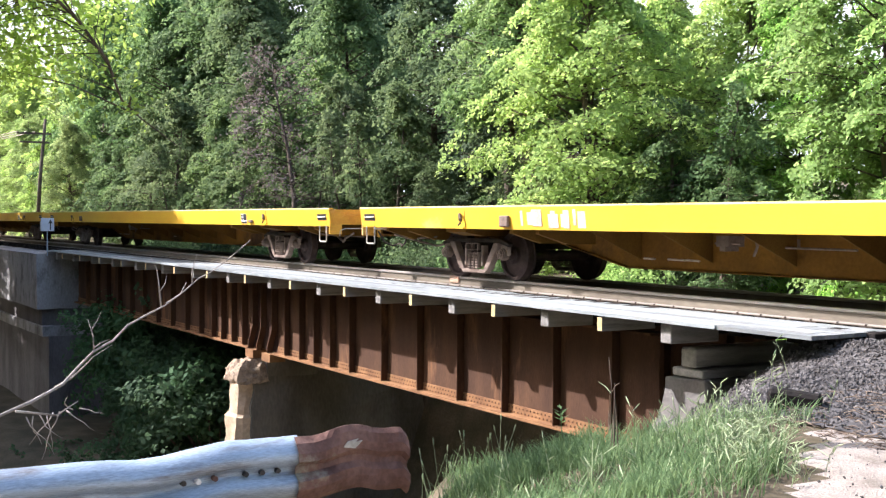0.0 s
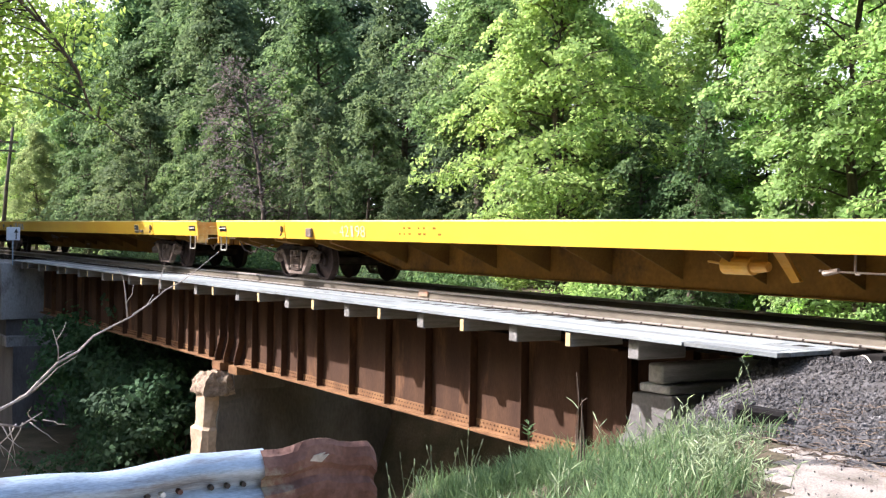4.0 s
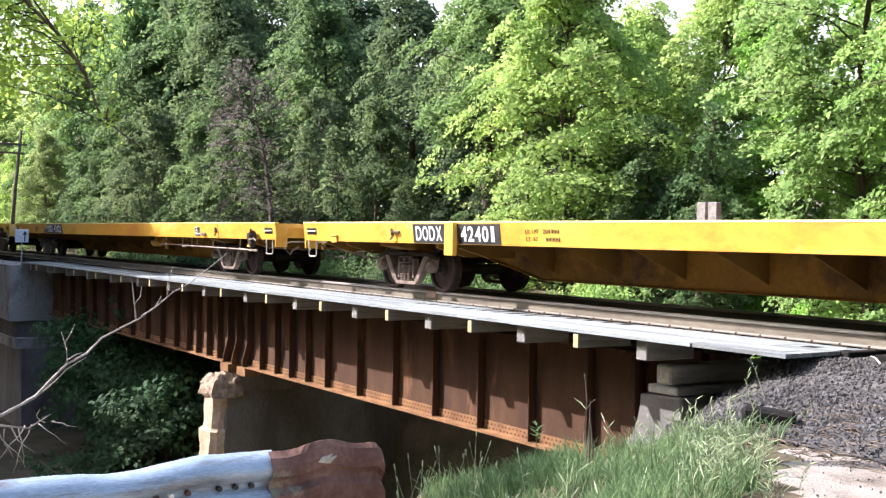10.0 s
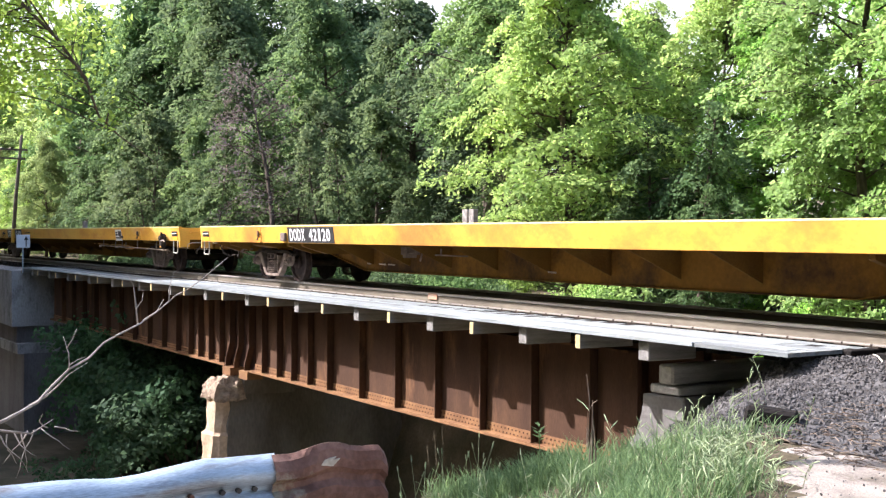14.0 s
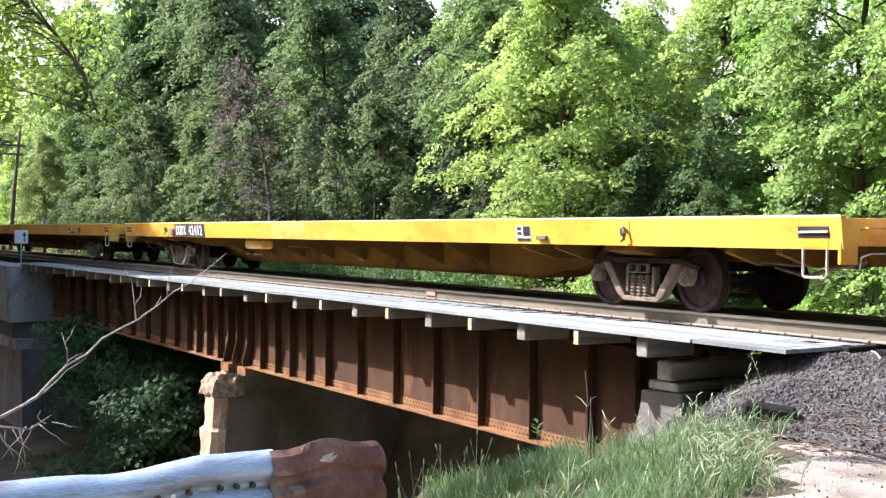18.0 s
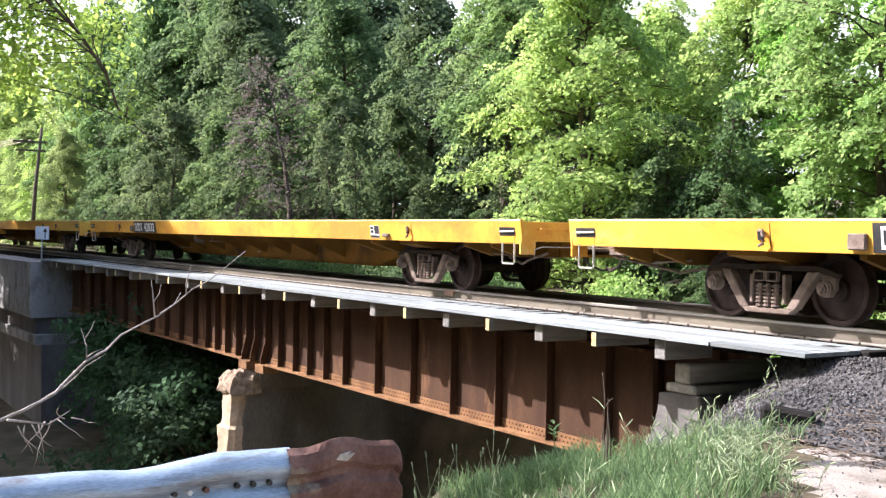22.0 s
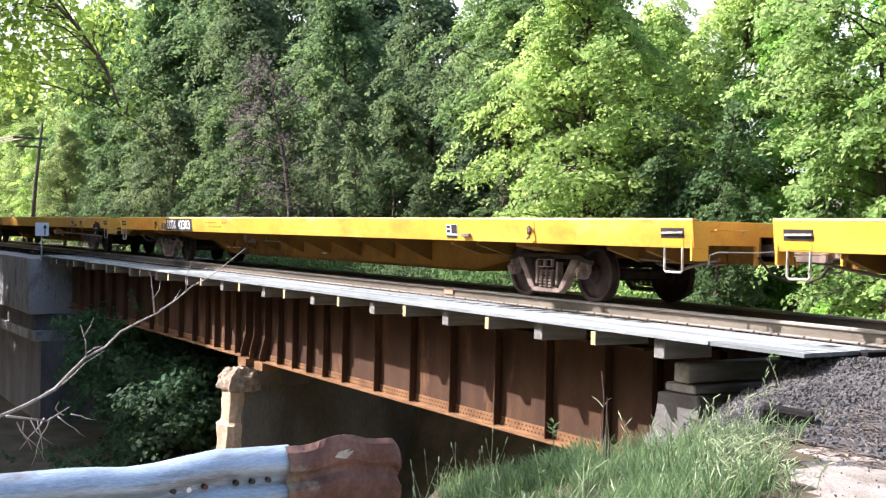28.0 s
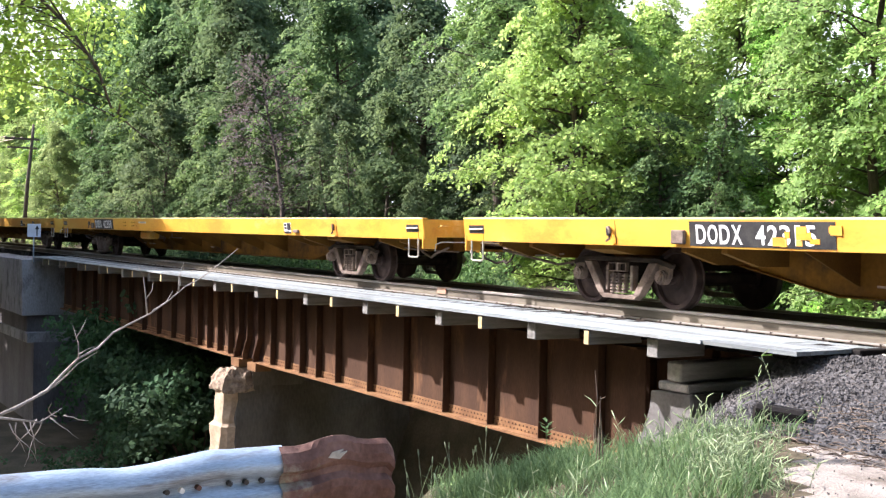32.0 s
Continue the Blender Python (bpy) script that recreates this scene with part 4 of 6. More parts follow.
        prism(bm, [(e - face * 0.40, -0.16), (e - face * 0.70, -0.13), (e - face * 0.72, 0.02), (e - face * 0.55, 0.14), (e - face * 0.40, 0.16)], 0.70, 0.99, "z")
        soften(bm, 0.02)
        part("coupler", bm, TRUCK_IRON, car, "rusty knuckle coupler")
        bm = bmesh.new()
        tube(bm, [(e - face * 0.08, -1.36, 0.66), (e - face * 0.10, -1.36, 0.78), (e - face * 0.14, -1.26, 0.82), (e - face * 0.15, -0.60, 0.82), (e - face * 0.24, -0.30, 0.84), (e - face * 0.40, -0.10, 0.96)], 0.010, 6)
        part("uncoupling_lever", bm, CHALK, car, "pale bent steel lever")
        bm = bmesh.new()
        tube(bm, [(e - face * 0.05, -0.45, 0.76), (e - face * 0.25, -0.42, 0.55), (e - face * 0.5, -0.35, 0.47), (e - face * 0.70, -0.28, 0.52)], 0.018, 7)
        part("air_hose", bm, DARK_IRON, car, "black rubber hose")
        bm = bmesh.new()
        tube(bm, [(e + face * 0.2, -0.9, 0.72), (e + face * 0.9, -0.75, 0.60), (e + face * 1.3, -0.6, 0.52), (e + face * 1.9, -0.45, 0.62)], 0.022, 6)
        tube(bm, [(e + face * 0.5, -0.5, 0.64), (e + face * 1.2, -0.95, 0.66), (e + face * 1.9, -0.95, 0.70)], 0.016, 6)
        part("brake_rigging", bm, TRUCK_IRON, car, "brake pipe and levers")
    # cross beams under both end platforms, the shade there put into their colour
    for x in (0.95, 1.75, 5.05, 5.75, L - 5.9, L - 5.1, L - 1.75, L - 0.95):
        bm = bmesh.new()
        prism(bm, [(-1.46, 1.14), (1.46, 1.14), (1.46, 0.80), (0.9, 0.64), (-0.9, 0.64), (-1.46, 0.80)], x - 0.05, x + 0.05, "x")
        part("end_cross_beam", bm, BELLY_DARK, car, "cross beam darkened for shade")
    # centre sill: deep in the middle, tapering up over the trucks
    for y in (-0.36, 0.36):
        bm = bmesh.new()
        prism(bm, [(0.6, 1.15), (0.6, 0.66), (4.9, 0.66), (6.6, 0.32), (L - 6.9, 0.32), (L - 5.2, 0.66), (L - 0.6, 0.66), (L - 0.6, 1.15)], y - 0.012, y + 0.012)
        part("centre_sill", bm, BELLY, car, "dirty yellow fish-belly sill, toned down for shade")
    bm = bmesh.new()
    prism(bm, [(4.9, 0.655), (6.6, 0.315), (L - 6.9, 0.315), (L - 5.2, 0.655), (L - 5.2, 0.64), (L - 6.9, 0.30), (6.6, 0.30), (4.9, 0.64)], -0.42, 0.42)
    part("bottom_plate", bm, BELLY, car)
    # cross bearers take the shadow-dark tone
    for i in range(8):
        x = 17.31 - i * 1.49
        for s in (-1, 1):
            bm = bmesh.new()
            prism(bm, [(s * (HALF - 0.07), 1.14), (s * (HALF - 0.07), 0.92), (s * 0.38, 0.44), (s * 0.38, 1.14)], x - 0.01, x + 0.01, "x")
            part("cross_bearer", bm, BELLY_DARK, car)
    rear = TRUCKS[1] + (0.6 if panel == "split" else -0.2 if brake else 0.0)
    for cx in (TRUCKS[0], rear):
        build_truck(car, cx)
    rng = random.Random(number + str(brake))
    # gear under the frame
    bm = bmesh.new()
    if brake:
        far = 3.45 if panel == "split" else 0.0
        rod(bm, (15.66 + far, -0.94, 0.68), (16.12 + far, -0.94, 0.68), 0.115, n=16)
        rod(bm, (16.12 + far, -0.94, 0.68), (16.20 + far, -0.94, 0.68), 0.08, n=12)
        rod(bm, (16.20 + far, -0.94, 0.68), (16.36 + far, -0.94, 0.68), 0.085, 0.06, n=12)
        rod(bm, (15.36, -0.94, 0.72), (15.66 + far, -0.94, 0.69), 0.016, n=6)
        box(bm, 15.80 + far, 15.86 + far, -0.98, -0.4, 0.60, 1.0)
        part("brake_cylinder", bm, YELLOW, car, "yellow brake cylinder")
        bm = bmesh.new()
        prism(bm, [(16.40 + far, 0.90), (16.58 + far, 0.90), (16.86 + far, 0.52 + 0.05 * far), (16.74 + far, 0.50 + 0.05 * far)], -0.97, -0.91)
        part("brake_lever", bm, YELLOW, car, "yellow lever")
        bm = bmesh.new()
        rod(bm, (17.44, -1.34, 0.67), (19.25, -1.34, 0.655), 0.012)
        rod(bm, (19.20, -1.34, 0.655), (L - 1.95, -1.34, 0.61), 0.018)
        for x, z in ((17.50, 0.64), (17.58, 0.66), (19.36, 0.63), (19.46, 0.65)):
            rod(bm, (x, -1.34, z), (x + 0.12, -1.34, z + 0.02), 0.03, n=7)
        for i in range(5):
            rod(bm, (L - 1.95 + i * 0.09, -1.34, 0.60), (L - 1.88 + i * 0.09, -1.34, 0.60 + 0.01 * (i % 2)), 0.026, n=6)
        part("brake_rod", bm, ROD_STEEL, car, "long pale brake rod and chain")
        for x, z in ((17.92, 0.67), (19.23, 0.64), (19.93, 0.65), (20.32, 0.73), (21.45, 0.64), (23.2, 0.62)):
            bm = bmesh.new()
            tube(bm, [(x, -1.34, 0.90), (x, -1.345, z + 0.02), (x + 0.02, -1.35, z - 0.02), (x - 0.09 if z > 0.7 else x + 0.06, -1.34, z - 0.02)], 0.016, 6)
            part("rod_hanger", bm, ROD_STEEL, car, "bent rod hanger")
        bm = bmesh.new()
        turn = Euler((radians(90), 0, 0)).to_matrix().to_4x4()
        prism(bm, [(L - 1.42, 0.68), (L - 1.30, 0.68), (L - 1.12, 1.02), (L - 1.20, 1.03)], -1.62, -1.56)
        part("brake_bracket", bm, YELLOW, car)
        bm = bmesh.new()
        prism(bm, [(L - 1.24, 0.86), (L - 1.20, 0.72), (L - 1.02, 0.67), (L - 0.94, 0.84), (L - 0.93, 0.98), (L - 1.0, 1.06), (L - 1.14, 1.05)], -1.70, -1.58)
        soften(bm, 0.035)
        part("brake_gear_case", bm, DARK_IRON, car, "greasy worn gear case")
        bm = bmesh.new()
        rod(bm, (L - 1.05, -1.71, 0.93), (L - 1.05, -1.76, 0.93), 0.09, 0.07, n=14)
        box(bm, L - 1.02, L - 0.99, -1.73, -1.68, 1.0, 1.09)
        part("brake_hub", bm, DARK_IRON, car, "dark ratchet hub")
        bm = bmesh.new()
        tube(bm, [(L - 1.05, -1.74, 0.86), (L - 0.90, -1.74, 0.86), (L - 0.78, -1.73, 0.885), (L - 0.70, -1.72, 0.83)], 0.014, 6)
        part("brake_handle", bm, ROD_STEEL, car, "bent brake handle")
    else:
        if number.endswith(("51", "12")):
            box(bm, 8.62, 9.66, -1.34, -1.06, 0.62, 0.85)
            soften(bm, 0.05)
            part("air_tank", bm, YELLOW, car, "yellow box under the frame")
            bm = bmesh.new()
        box(bm, 9.08, 9.30, -1.0, -0.72, 0.68, 0.82)
        box(bm, 9.12, 9.22, -0.98, -0.74, 0.62, 0.68)
        rod(bm, (9.0, -0.94, 0.72), (9.45, -0.94, 0.72), 0.014)
        rod(bm, (9.70, -0.94, 0.84), (9.74, -0.94, 0.70), 0.022)
        rod(bm, (9.74, -0.94, 0.70), (9.68, -0.94, 0.57), 0.018)
        rod(bm, (10.40, -0.94, 0.69), (10.40, -0.94, 0.80), 0.018)
        rod(bm, (10.20, -0.94, 0.69), (11.26, -0.94, 0.685), 0.014)
        part("brake_valve", bm, TRUCK_IRON, car, "brake valve and pipes")
        bm = bmesh.new()
        for x in (7.50, 8.0, 8.35, 13.4):
            rod(bm, (x, -0.85, 0.48), (x + rng.uniform(0.12, 0.35), -0.85, 0.475), 0.014)
            part("pipe_clamp", bm, ROD_STEEL, car, "short pale pipe")
            bm = bmesh.new()
        bm.free()
    # dark panel with the reporting mark
    def plate(x0, x1, z0, z1, material, name, label="", proud=0.004):
        bm = bmesh.new()
        prism(bm, [(side_y(z1) - proud - 0.003, z1), (side_y(z1) + 0.01, z1), (side_y(z0) + 0.01, z0), (side_y(z0) - proud - 0.003, z0)], x0, x1, "x")
        ob = part(name, bm, material, car, label)
        return ob
    if panel == "solid" or panel == "split":
        split = panel == "split"
        word, digits = number.split()
        for x0, x1 in ((px, px + 1.07), (px + 1.42, px + 2.63)) if split else ((px, px + 2.16),):
            plate(x0, x1, 0.875, 1.195, BLACK_PAINT, "number_panel", "black painted panel")
        for text, x0, x1 in ((word, px + 0.08, px + 0.95), (digits, px + 1.5, px + 2.53)) if split else ((word, px + 0.09, px + 0.85), (digits, px + 1.02, px + 2.02)):
            letters(text, WHITE_PAINT, car, x0, x1, 0.915, 1.16, 0.006)
        if split:
            bm = bmesh.new()
            box(bm, px + 1.17, px + 1.44, -1.66, -1.575, 0.68, 1.22)
            soften(bm, 0.01)
            part("side_post", bm, YELLOW, car, "yellow upright post")
            for text, x0, x1, z0 in (("LD LMT", 7.69, 8.03, 1.055), ("201100", 8.12, 8.52, 1.055), ("LT WT", 7.70, 8.00, 0.94), ("84900", 8.18, 8.53, 0.94)):
                letters(text, BLACK_PAINT, car, x0, x1, z0, z0 + 0.062, 0.0, label="small dark stencilled letter")
    elif panel == "ghost":
        letters(number.split()[1], PALE_EDGE, car, px + 1.05, px + 2.1, 0.93, 1.14, -0.004, label="faint faded figure")
    elif panel == "scratched":
        for i in range(12):
            x = 5.1 + rng.uniform(0, 1.9)
            plate(x, x + rng.uniform(0.05, 0.25), 0.89 + rng.uniform(0, 0.06), 1.10 + rng.uniform(0, 0.08), CHALK, "paint_scratch", "scraped paint", 0.002 + 0.0004 * i)
    elif panel == "smeared":
        plate(px, px + 2.25, 0.885, 1.19, BLACK_PAINT, "number_panel", "black painted panel")
        word, digits = number.split()
        for text, x0, x1 in ((word, px + 0.1, px + 0.9), (digits, px + 1.08, px + 2.0)):
            letters(text, WHITE_PAINT, car, x0, x1, 0.915, 1.15, 0.007)
        for i in range(9):
            x, z = px + rng.uniform(1.2, 2.25), rng.uniform(0.89, 1.08)
            plate(x, x + rng.uniform(0.04, 0.22), z, z + rng.uniform(0.05, 0.11), paint, "paint_smear", "smeared yellow paint", 0.010 + 0.0006 * i)
    bx = px - 0.30 if panel in ("solid", "smeared") else 4.90
    bm = bmesh.new()
    if panel == "split":
        bx = 3.72
    box(bm, bx, bx + 0.24, side_y(1.0) - 0.06, side_y(1.0), 0.90 if panel != "split" else 1.03, 1.08)
    soften(bm, 0.015)
    part("tie_down_bracket", bm, TRUCK_IRON, car, "dark bracket beside the panel")
    if panel == "split":
        bm = bmesh.new()
        box(bm, 1.27, 1.50, side_y(0.9) - 0.03, side_y(0.9), 0.84, 0.965)
        box(bm, 1.25, 1.52, side_y(0.96) - 0.045, side_y(0.96), 0.965, 0.985)
        soften(bm, 0.006)
        part("card_holder", bm, YELLOW, car, "square yellow holder")
    if stake:
        for dx in (0.0, 0.22):
            bm = bmesh.new()
            box(bm, stake + dx, stake + dx + 0.18, 0.2, 0.30, 1.205, 1.54)
            soften(bm, 0.01)
            part("stake", bm, WOOD_GREY, car, "pale wooden stake on the deck")
    # small placard near the other end, and a tab beside it
    p0 = 19.92 if panel == "split" else 19.75 if px < 4.7 else 20.72
    big = 1.75 if panel == "split" else 1.0
    plate(p0, p0 + 0.35 * big, 1.015 - 0.115 * (0.3 + 0.7 * big), 1.015 + 0.115 * (0.5 + 0.5 * big), WHITE_PAINT, "placard", "small white placard with dark blocks")
    for x0, x1, z0, z1 in ((0.02, 0.13, 1.06, 1.11), (0.02, 0.13, 0.99, 1.04), (0.17, 0.34, 0.975, 1.125), (0.01, 0.34, 0.905, 0.945)):
        plate(p0 + x0 * big, p0 + x1 * big, z0, z1, BLACK_PAINT, "placard_mark", "", 0.0085)
    bm = bmesh.new()
    box(bm, p0 + 0.52, p0 + 0.76, side_y(0.95) - 0.05, side_y(0.95) + 0.01, 0.92, 0.985)
    soften(bm, 0.012)
    part("side_tab", bm, TRUCK_IRON, car, "small rusty tab")
    for x in (3.68, CAR_LEN - 3.53):
        plate(x + 0.125, x + 0.137, 0.88, 1.19, BELLY_DARK, "sill_joint", "dark upright joint in the sill", 0.001)
    if number.endswith("51"):
        plate(px + 4.85, px + 5.55, 1.075, 1.13, CHALK, "painted_bar", "pale painted-over bar", 0.002)
    # faint rows of small lettering
    if number.endswith(("51", "98", "83")):
        for z in (1.10, 1.00):
            for i in range(9):
                if rng.random() < 0.75:
                    x = px + 3.3 + i * 0.16 + rng.uniform(0, 0.03)
                    plate(x, x + rng.uniform(0.04, 0.09), z - 0.016, z + 0.016, BELLY, "small_writing", "", 0.002)
    return car


# paint, mark, hand brake, panel style, label
CONSIST = [
    (YELLOW_BRIGHT, "DODX 42000", False, "none", "bright yellow flatcar with a clean side sill"),
    (YELLOW_BRIGHT, "DODX 42000", False, "none", "bright yellow flatcar with plain side sill"),
    (YELLOW_BRIGHT, "DODX 42000", False, "scratched", "bright yellow flatcar with scraped paint"),
    (YELLOW_BRIGHT, "DODX 42198", True, "ghost", "yellow flatcar with hand brake and rust streaks"),
    (YELLOW, "DODX 42022", True, "solid", "yellow flatcar with black number panel and hand brake"),
    (YELLOW, "DODX 42401", True, "split", "yellow flatcar with a post across its number panel", 4.41, 9.45),
    (YELLOW_WORN, "DODX 42120", False, "solid", "worn yellow flatcar with black number panel", 5.24, 9.31),
    (YELLOW, "DODX 42412", False, "solid", "yellow flatcar, clean sill and black panel", 4.4),
    (YELLOW_WORN, "DODX 42032", False, "solid", "yellow flatcar with streaked sill and black panel", 5.2),
    (YELLOW, "DODX 42160", True, "solid", "scuffed yellow flatcar with hand brake wheel"),
    (YELLOW, "DODX 42383", False, "solid", "yellow flatcar with dark panel near its end", 4.6),
    (YELLOW, "DODX 42351", False, "solid", "yellow flatcar with bold white figures", 4.33),
    (YELLOW, "DODX 42315", False, "smeared", "yellow flatcar with smeared number panel"),
]
CARS = [build_car(*row) for row in CONSIST]
# left end of each car along the track at the start
LEFT_END = (-74.3, -47.2, -20.1, 6.9, 33.89, 61.01, 88.27, 115.54, 142.74, 169.64, 196.78, 223.79, 250.79)


def train_x(t):
    """How far the train has rolled at t seconds."""
    return -8.19728 * t - 0.0078028 * t * t + 0.000108935 * t ** 3


def car_x(i, t):
    return LEFT_END[i] + train_x(t)


# ---- trees ----
def leaf_cloud(rng, lobes, clumps, leaves, size, flat=0.48):
    """Leaves on domed clumps that sit on the shells of ellipsoid lobes: (x, y, z, rx, ry, rz)."""
    vol = np.array([l[3] * l[4] + l[3] * l[5] for l in lobes])
    pick = rng.choice(len(lobes), clumps, p=vol / vol.sum())
    lob = np.array(lobes)[pick]
    d = rng.normal(0, 1, (clumps, 3))
    d[:, 2] = d[:, 2] * 0.8 + 0.1
    d /= np.linalg.norm(d, axis=1, keepdims=True)
    r = rng.uniform(0.62, 1.12, (clumps, 1))
    c = lob[:, :3] + d * r * lob[:, 3:]
    # gaps between the boughs
    keep = np.array([noise.noise(Vector(p) * 0.55 + Vector((lob[0][0], 3.3, 1.7))) < 0.10 + 0.25 * rng.random() for p in c])
    c, d = c[keep], d[keep]
    clumps = len(c)
    cs = rng.uniform(0.25, 1.0, clumps) ** 1.6 * 0.80 + 0.12
    per = np.maximum(8, leaves / clumps * (cs / cs.mean()) ** 2).astype(int)
    idx = np.repeat(np.arange(clumps), per)
    n = len(idx)
    out = d[idx]
    q = rng.normal(0, 1, (n, 3))
    q[:, 2] = np.abs(q[:, 2]) * 0.9 - 0.1 - 0.35 * (q[:, 0] ** 2 + q[:, 1] ** 2) * 0.3
    q += out * 0.7
    q /= np.linalg.norm(q, axis=1, keepdims=True)
    p = q * cs[idx][:, None] * (rng.random((n, 1)) ** 0.5) * np.array((1.2, 1.2, flat)) + rng.normal(0, 0.04, (n, 3))
    # each clump hangs at its own slant
    slant = rng.normal(0, 0.38, (clumps, 2))
    p[:, 2] += (p[:, :2] * slant[idx]).sum(axis=1)
    centres = c[idx] + p
    normals = q * 0.6 + out * 0.2 + np.array((0, 0, 0.45))
    return leaf_quads(rng, centres, normals, size, 0.62), c


def build_tree(seed, height, wide, low, boughs, sprays, per, size, material, label, trunk_r=0.16, lean=(0, 0), top=0.28, belly=0.3, reach=0.42, spray=0.48, gap=0.16):
    """Boughs round a tapered trunk; drooping fans of leaves sit along the outer half of each bough.
    belly: where the crown is widest, 0 at its foot; top: its relative width at the peak; reach: radius of a fan."""
    rng = np.random.default_rng(seed)
    tree = thing("tree", label, "tree")
    stem = lambda z: Vector((lean[0] * (z / height) ** 1.5 + 0.12 * math.sin(z * 0.9 + seed), lean[1] * (z / height) ** 1.5 + 0.12 * math.cos(z * 0.7 + seed), z))
    bm = bmesh.new()
    heights = [-0.6, height * 0.12, height * 0.3, height * 0.5, height * 0.7, height * 0.9]
    tube(bm, [stem(max(z, 0.0)) + Vector((0, 0, min(z, 0.0))) for z in heights], [trunk_r * k for k in (1.3, 1.0, 0.85, 0.6, 0.35, 0.1)], 9)
    part("trunk", bm, BARK, tree, "grey-brown bark", True)
    bm = bmesh.new()
    spots, ways = [], []
    for k in range(boughs):
        u = (k + rng.random()) / boughs
        h = low + (height - low) * 0.93 * u
        grow = max(top, ((1 - u) / (1 - belly)) ** 0.6) if u > belly else 0.66 + 0.34 * u / belly
        n = wide * grow * rng.uniform(0.62, 1.18)
        a = k * 2.39996 + rng.normal(0, 0.35)
        rise, droop = n * rng.uniform(0.35, 0.75) * (0.6 + 0.7 * u), n * rng.uniform(0.15, 0.5)
        o = Vector((math.cos(a), math.sin(a), 0))
        side = Vector((-o.y, o.x, 0))
        foot = stem(max(0.3, h - rise * 0.45))
        way = lambda t: foot + o * (n * t) + Vector((0, 0, rise * t - droop * t * t)) + side * (0.1 * n * math.sin(3 * t + k))
        tube(bm, [way(t) for t in (0.0, 0.35, 0.7, 0.98)], [trunk_r * 0.22, trunk_r * 0.15, trunk_r * 0.09, 0.007], 5)
        for j in range(sprays):
            t = 1.04 - 0.72 * (j / sprays) ** 0.9 * rng.uniform(0.8, 1.15)
            out = rng.normal(0, 0.55)
            p = way(t) + side * (n * 0.36 * math.sin(out)) + Vector((0, 0, rng.normal(0, 0.16)))
            if noise.noise(p * 0.8 + Vector((seed * 1.7, 3.3, 1.7))) > gap + 0.22 * rng.random():
                continue
            tube(bm, [way(max(0.2, t - 0.22)), p], [0.012, 0.005], 3)
            d = (o * math.cos(out) + side * math.sin(out)).normalized()
            spots.append(p)
            ways.append(d)
    tagged(part("branch_structure", bm, BARK, tree, "branches", True), kind="stuff")
    m = len(spots)
    c, d = np.array(spots), np.array(ways)
    w = np.stack([-d[:, 1], d[:, 0], d[:, 2]], 1)
    tilt = np.clip(rng.normal(0.62, 0.24, (m, 1)), 0.05, 1.2)
    up = np.array((0, 0, 1.0)) * np.cos(tilt) + d * np.sin(tilt)
    along = d * np.cos(tilt) - np.array((0, 0, 1.0)) * np.sin(tilt)
    rad = reach * rng.uniform(0.6, 1.35, m)
    count = np.maximum(8, per * (rad / reach) ** 2).astype(int)
    i = np.repeat(np.arange(m), count)
    n = len(i)
    ang, r = rng.uniform(0, 6.283, n), np.sqrt(rng.random(n)) * (1 + 0.25 * rng.normal(0, 1, n))
    u, v = r * np.cos(ang) * 1.15, r * np.sin(ang) * 0.8
    lift = rng.normal(0, 0.10, n) - 0.22 * r * r
    p = c[i] + (along[i] * u[:, None] + w[i] * v[:, None] + up[i] * lift[:, None]) * rad[i][:, None]
    crown = new("crown", quads("crown", leaf_quads(rng, p, up[i], size, spray), material))
    crown.parent = tree
    return tree


def plant(tree, places):
    """Further trees of the same growth: (x, y, z, turn, scale)."""
    for x, y, z, turn, scale in places:
        ob = copy_thing(tree, pose(x, y, z, 0, 0, turn) @ Matrix.Diagonal((scale, scale, scale, 1)))
        ob.scale = (scale, scale, scale)


def move(tree, x, y, z=None, turn=0, scale=1.0):
    tree.location = (x, y, ground_z(x, y) if z is None else z)
    tree.rotation_euler = (0, 0, radians(turn))
    tree.scale = (scale, scale, scale)
    return tree


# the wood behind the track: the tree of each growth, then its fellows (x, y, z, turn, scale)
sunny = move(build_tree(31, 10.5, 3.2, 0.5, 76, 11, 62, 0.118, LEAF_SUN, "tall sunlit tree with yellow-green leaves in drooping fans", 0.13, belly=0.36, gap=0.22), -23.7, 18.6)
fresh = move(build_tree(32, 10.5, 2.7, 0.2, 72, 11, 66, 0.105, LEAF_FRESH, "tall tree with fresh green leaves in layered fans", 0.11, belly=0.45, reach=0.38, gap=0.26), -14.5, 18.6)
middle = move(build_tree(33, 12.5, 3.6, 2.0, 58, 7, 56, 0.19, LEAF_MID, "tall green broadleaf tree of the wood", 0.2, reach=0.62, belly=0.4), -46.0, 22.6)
dull = move(build_tree(34, 7.0, 2.3, 0.4, 42, 6, 46, 0.15, LEAF_DULL, "understorey tree with layered leaves in a shaded grey-green", 0.09, reach=0.42), -38.6, 18.9)
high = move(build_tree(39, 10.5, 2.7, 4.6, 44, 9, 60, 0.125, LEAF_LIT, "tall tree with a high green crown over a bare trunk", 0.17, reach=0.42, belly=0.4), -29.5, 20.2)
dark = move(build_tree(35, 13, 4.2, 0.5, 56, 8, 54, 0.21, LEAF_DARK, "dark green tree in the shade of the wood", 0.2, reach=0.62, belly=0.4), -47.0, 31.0)
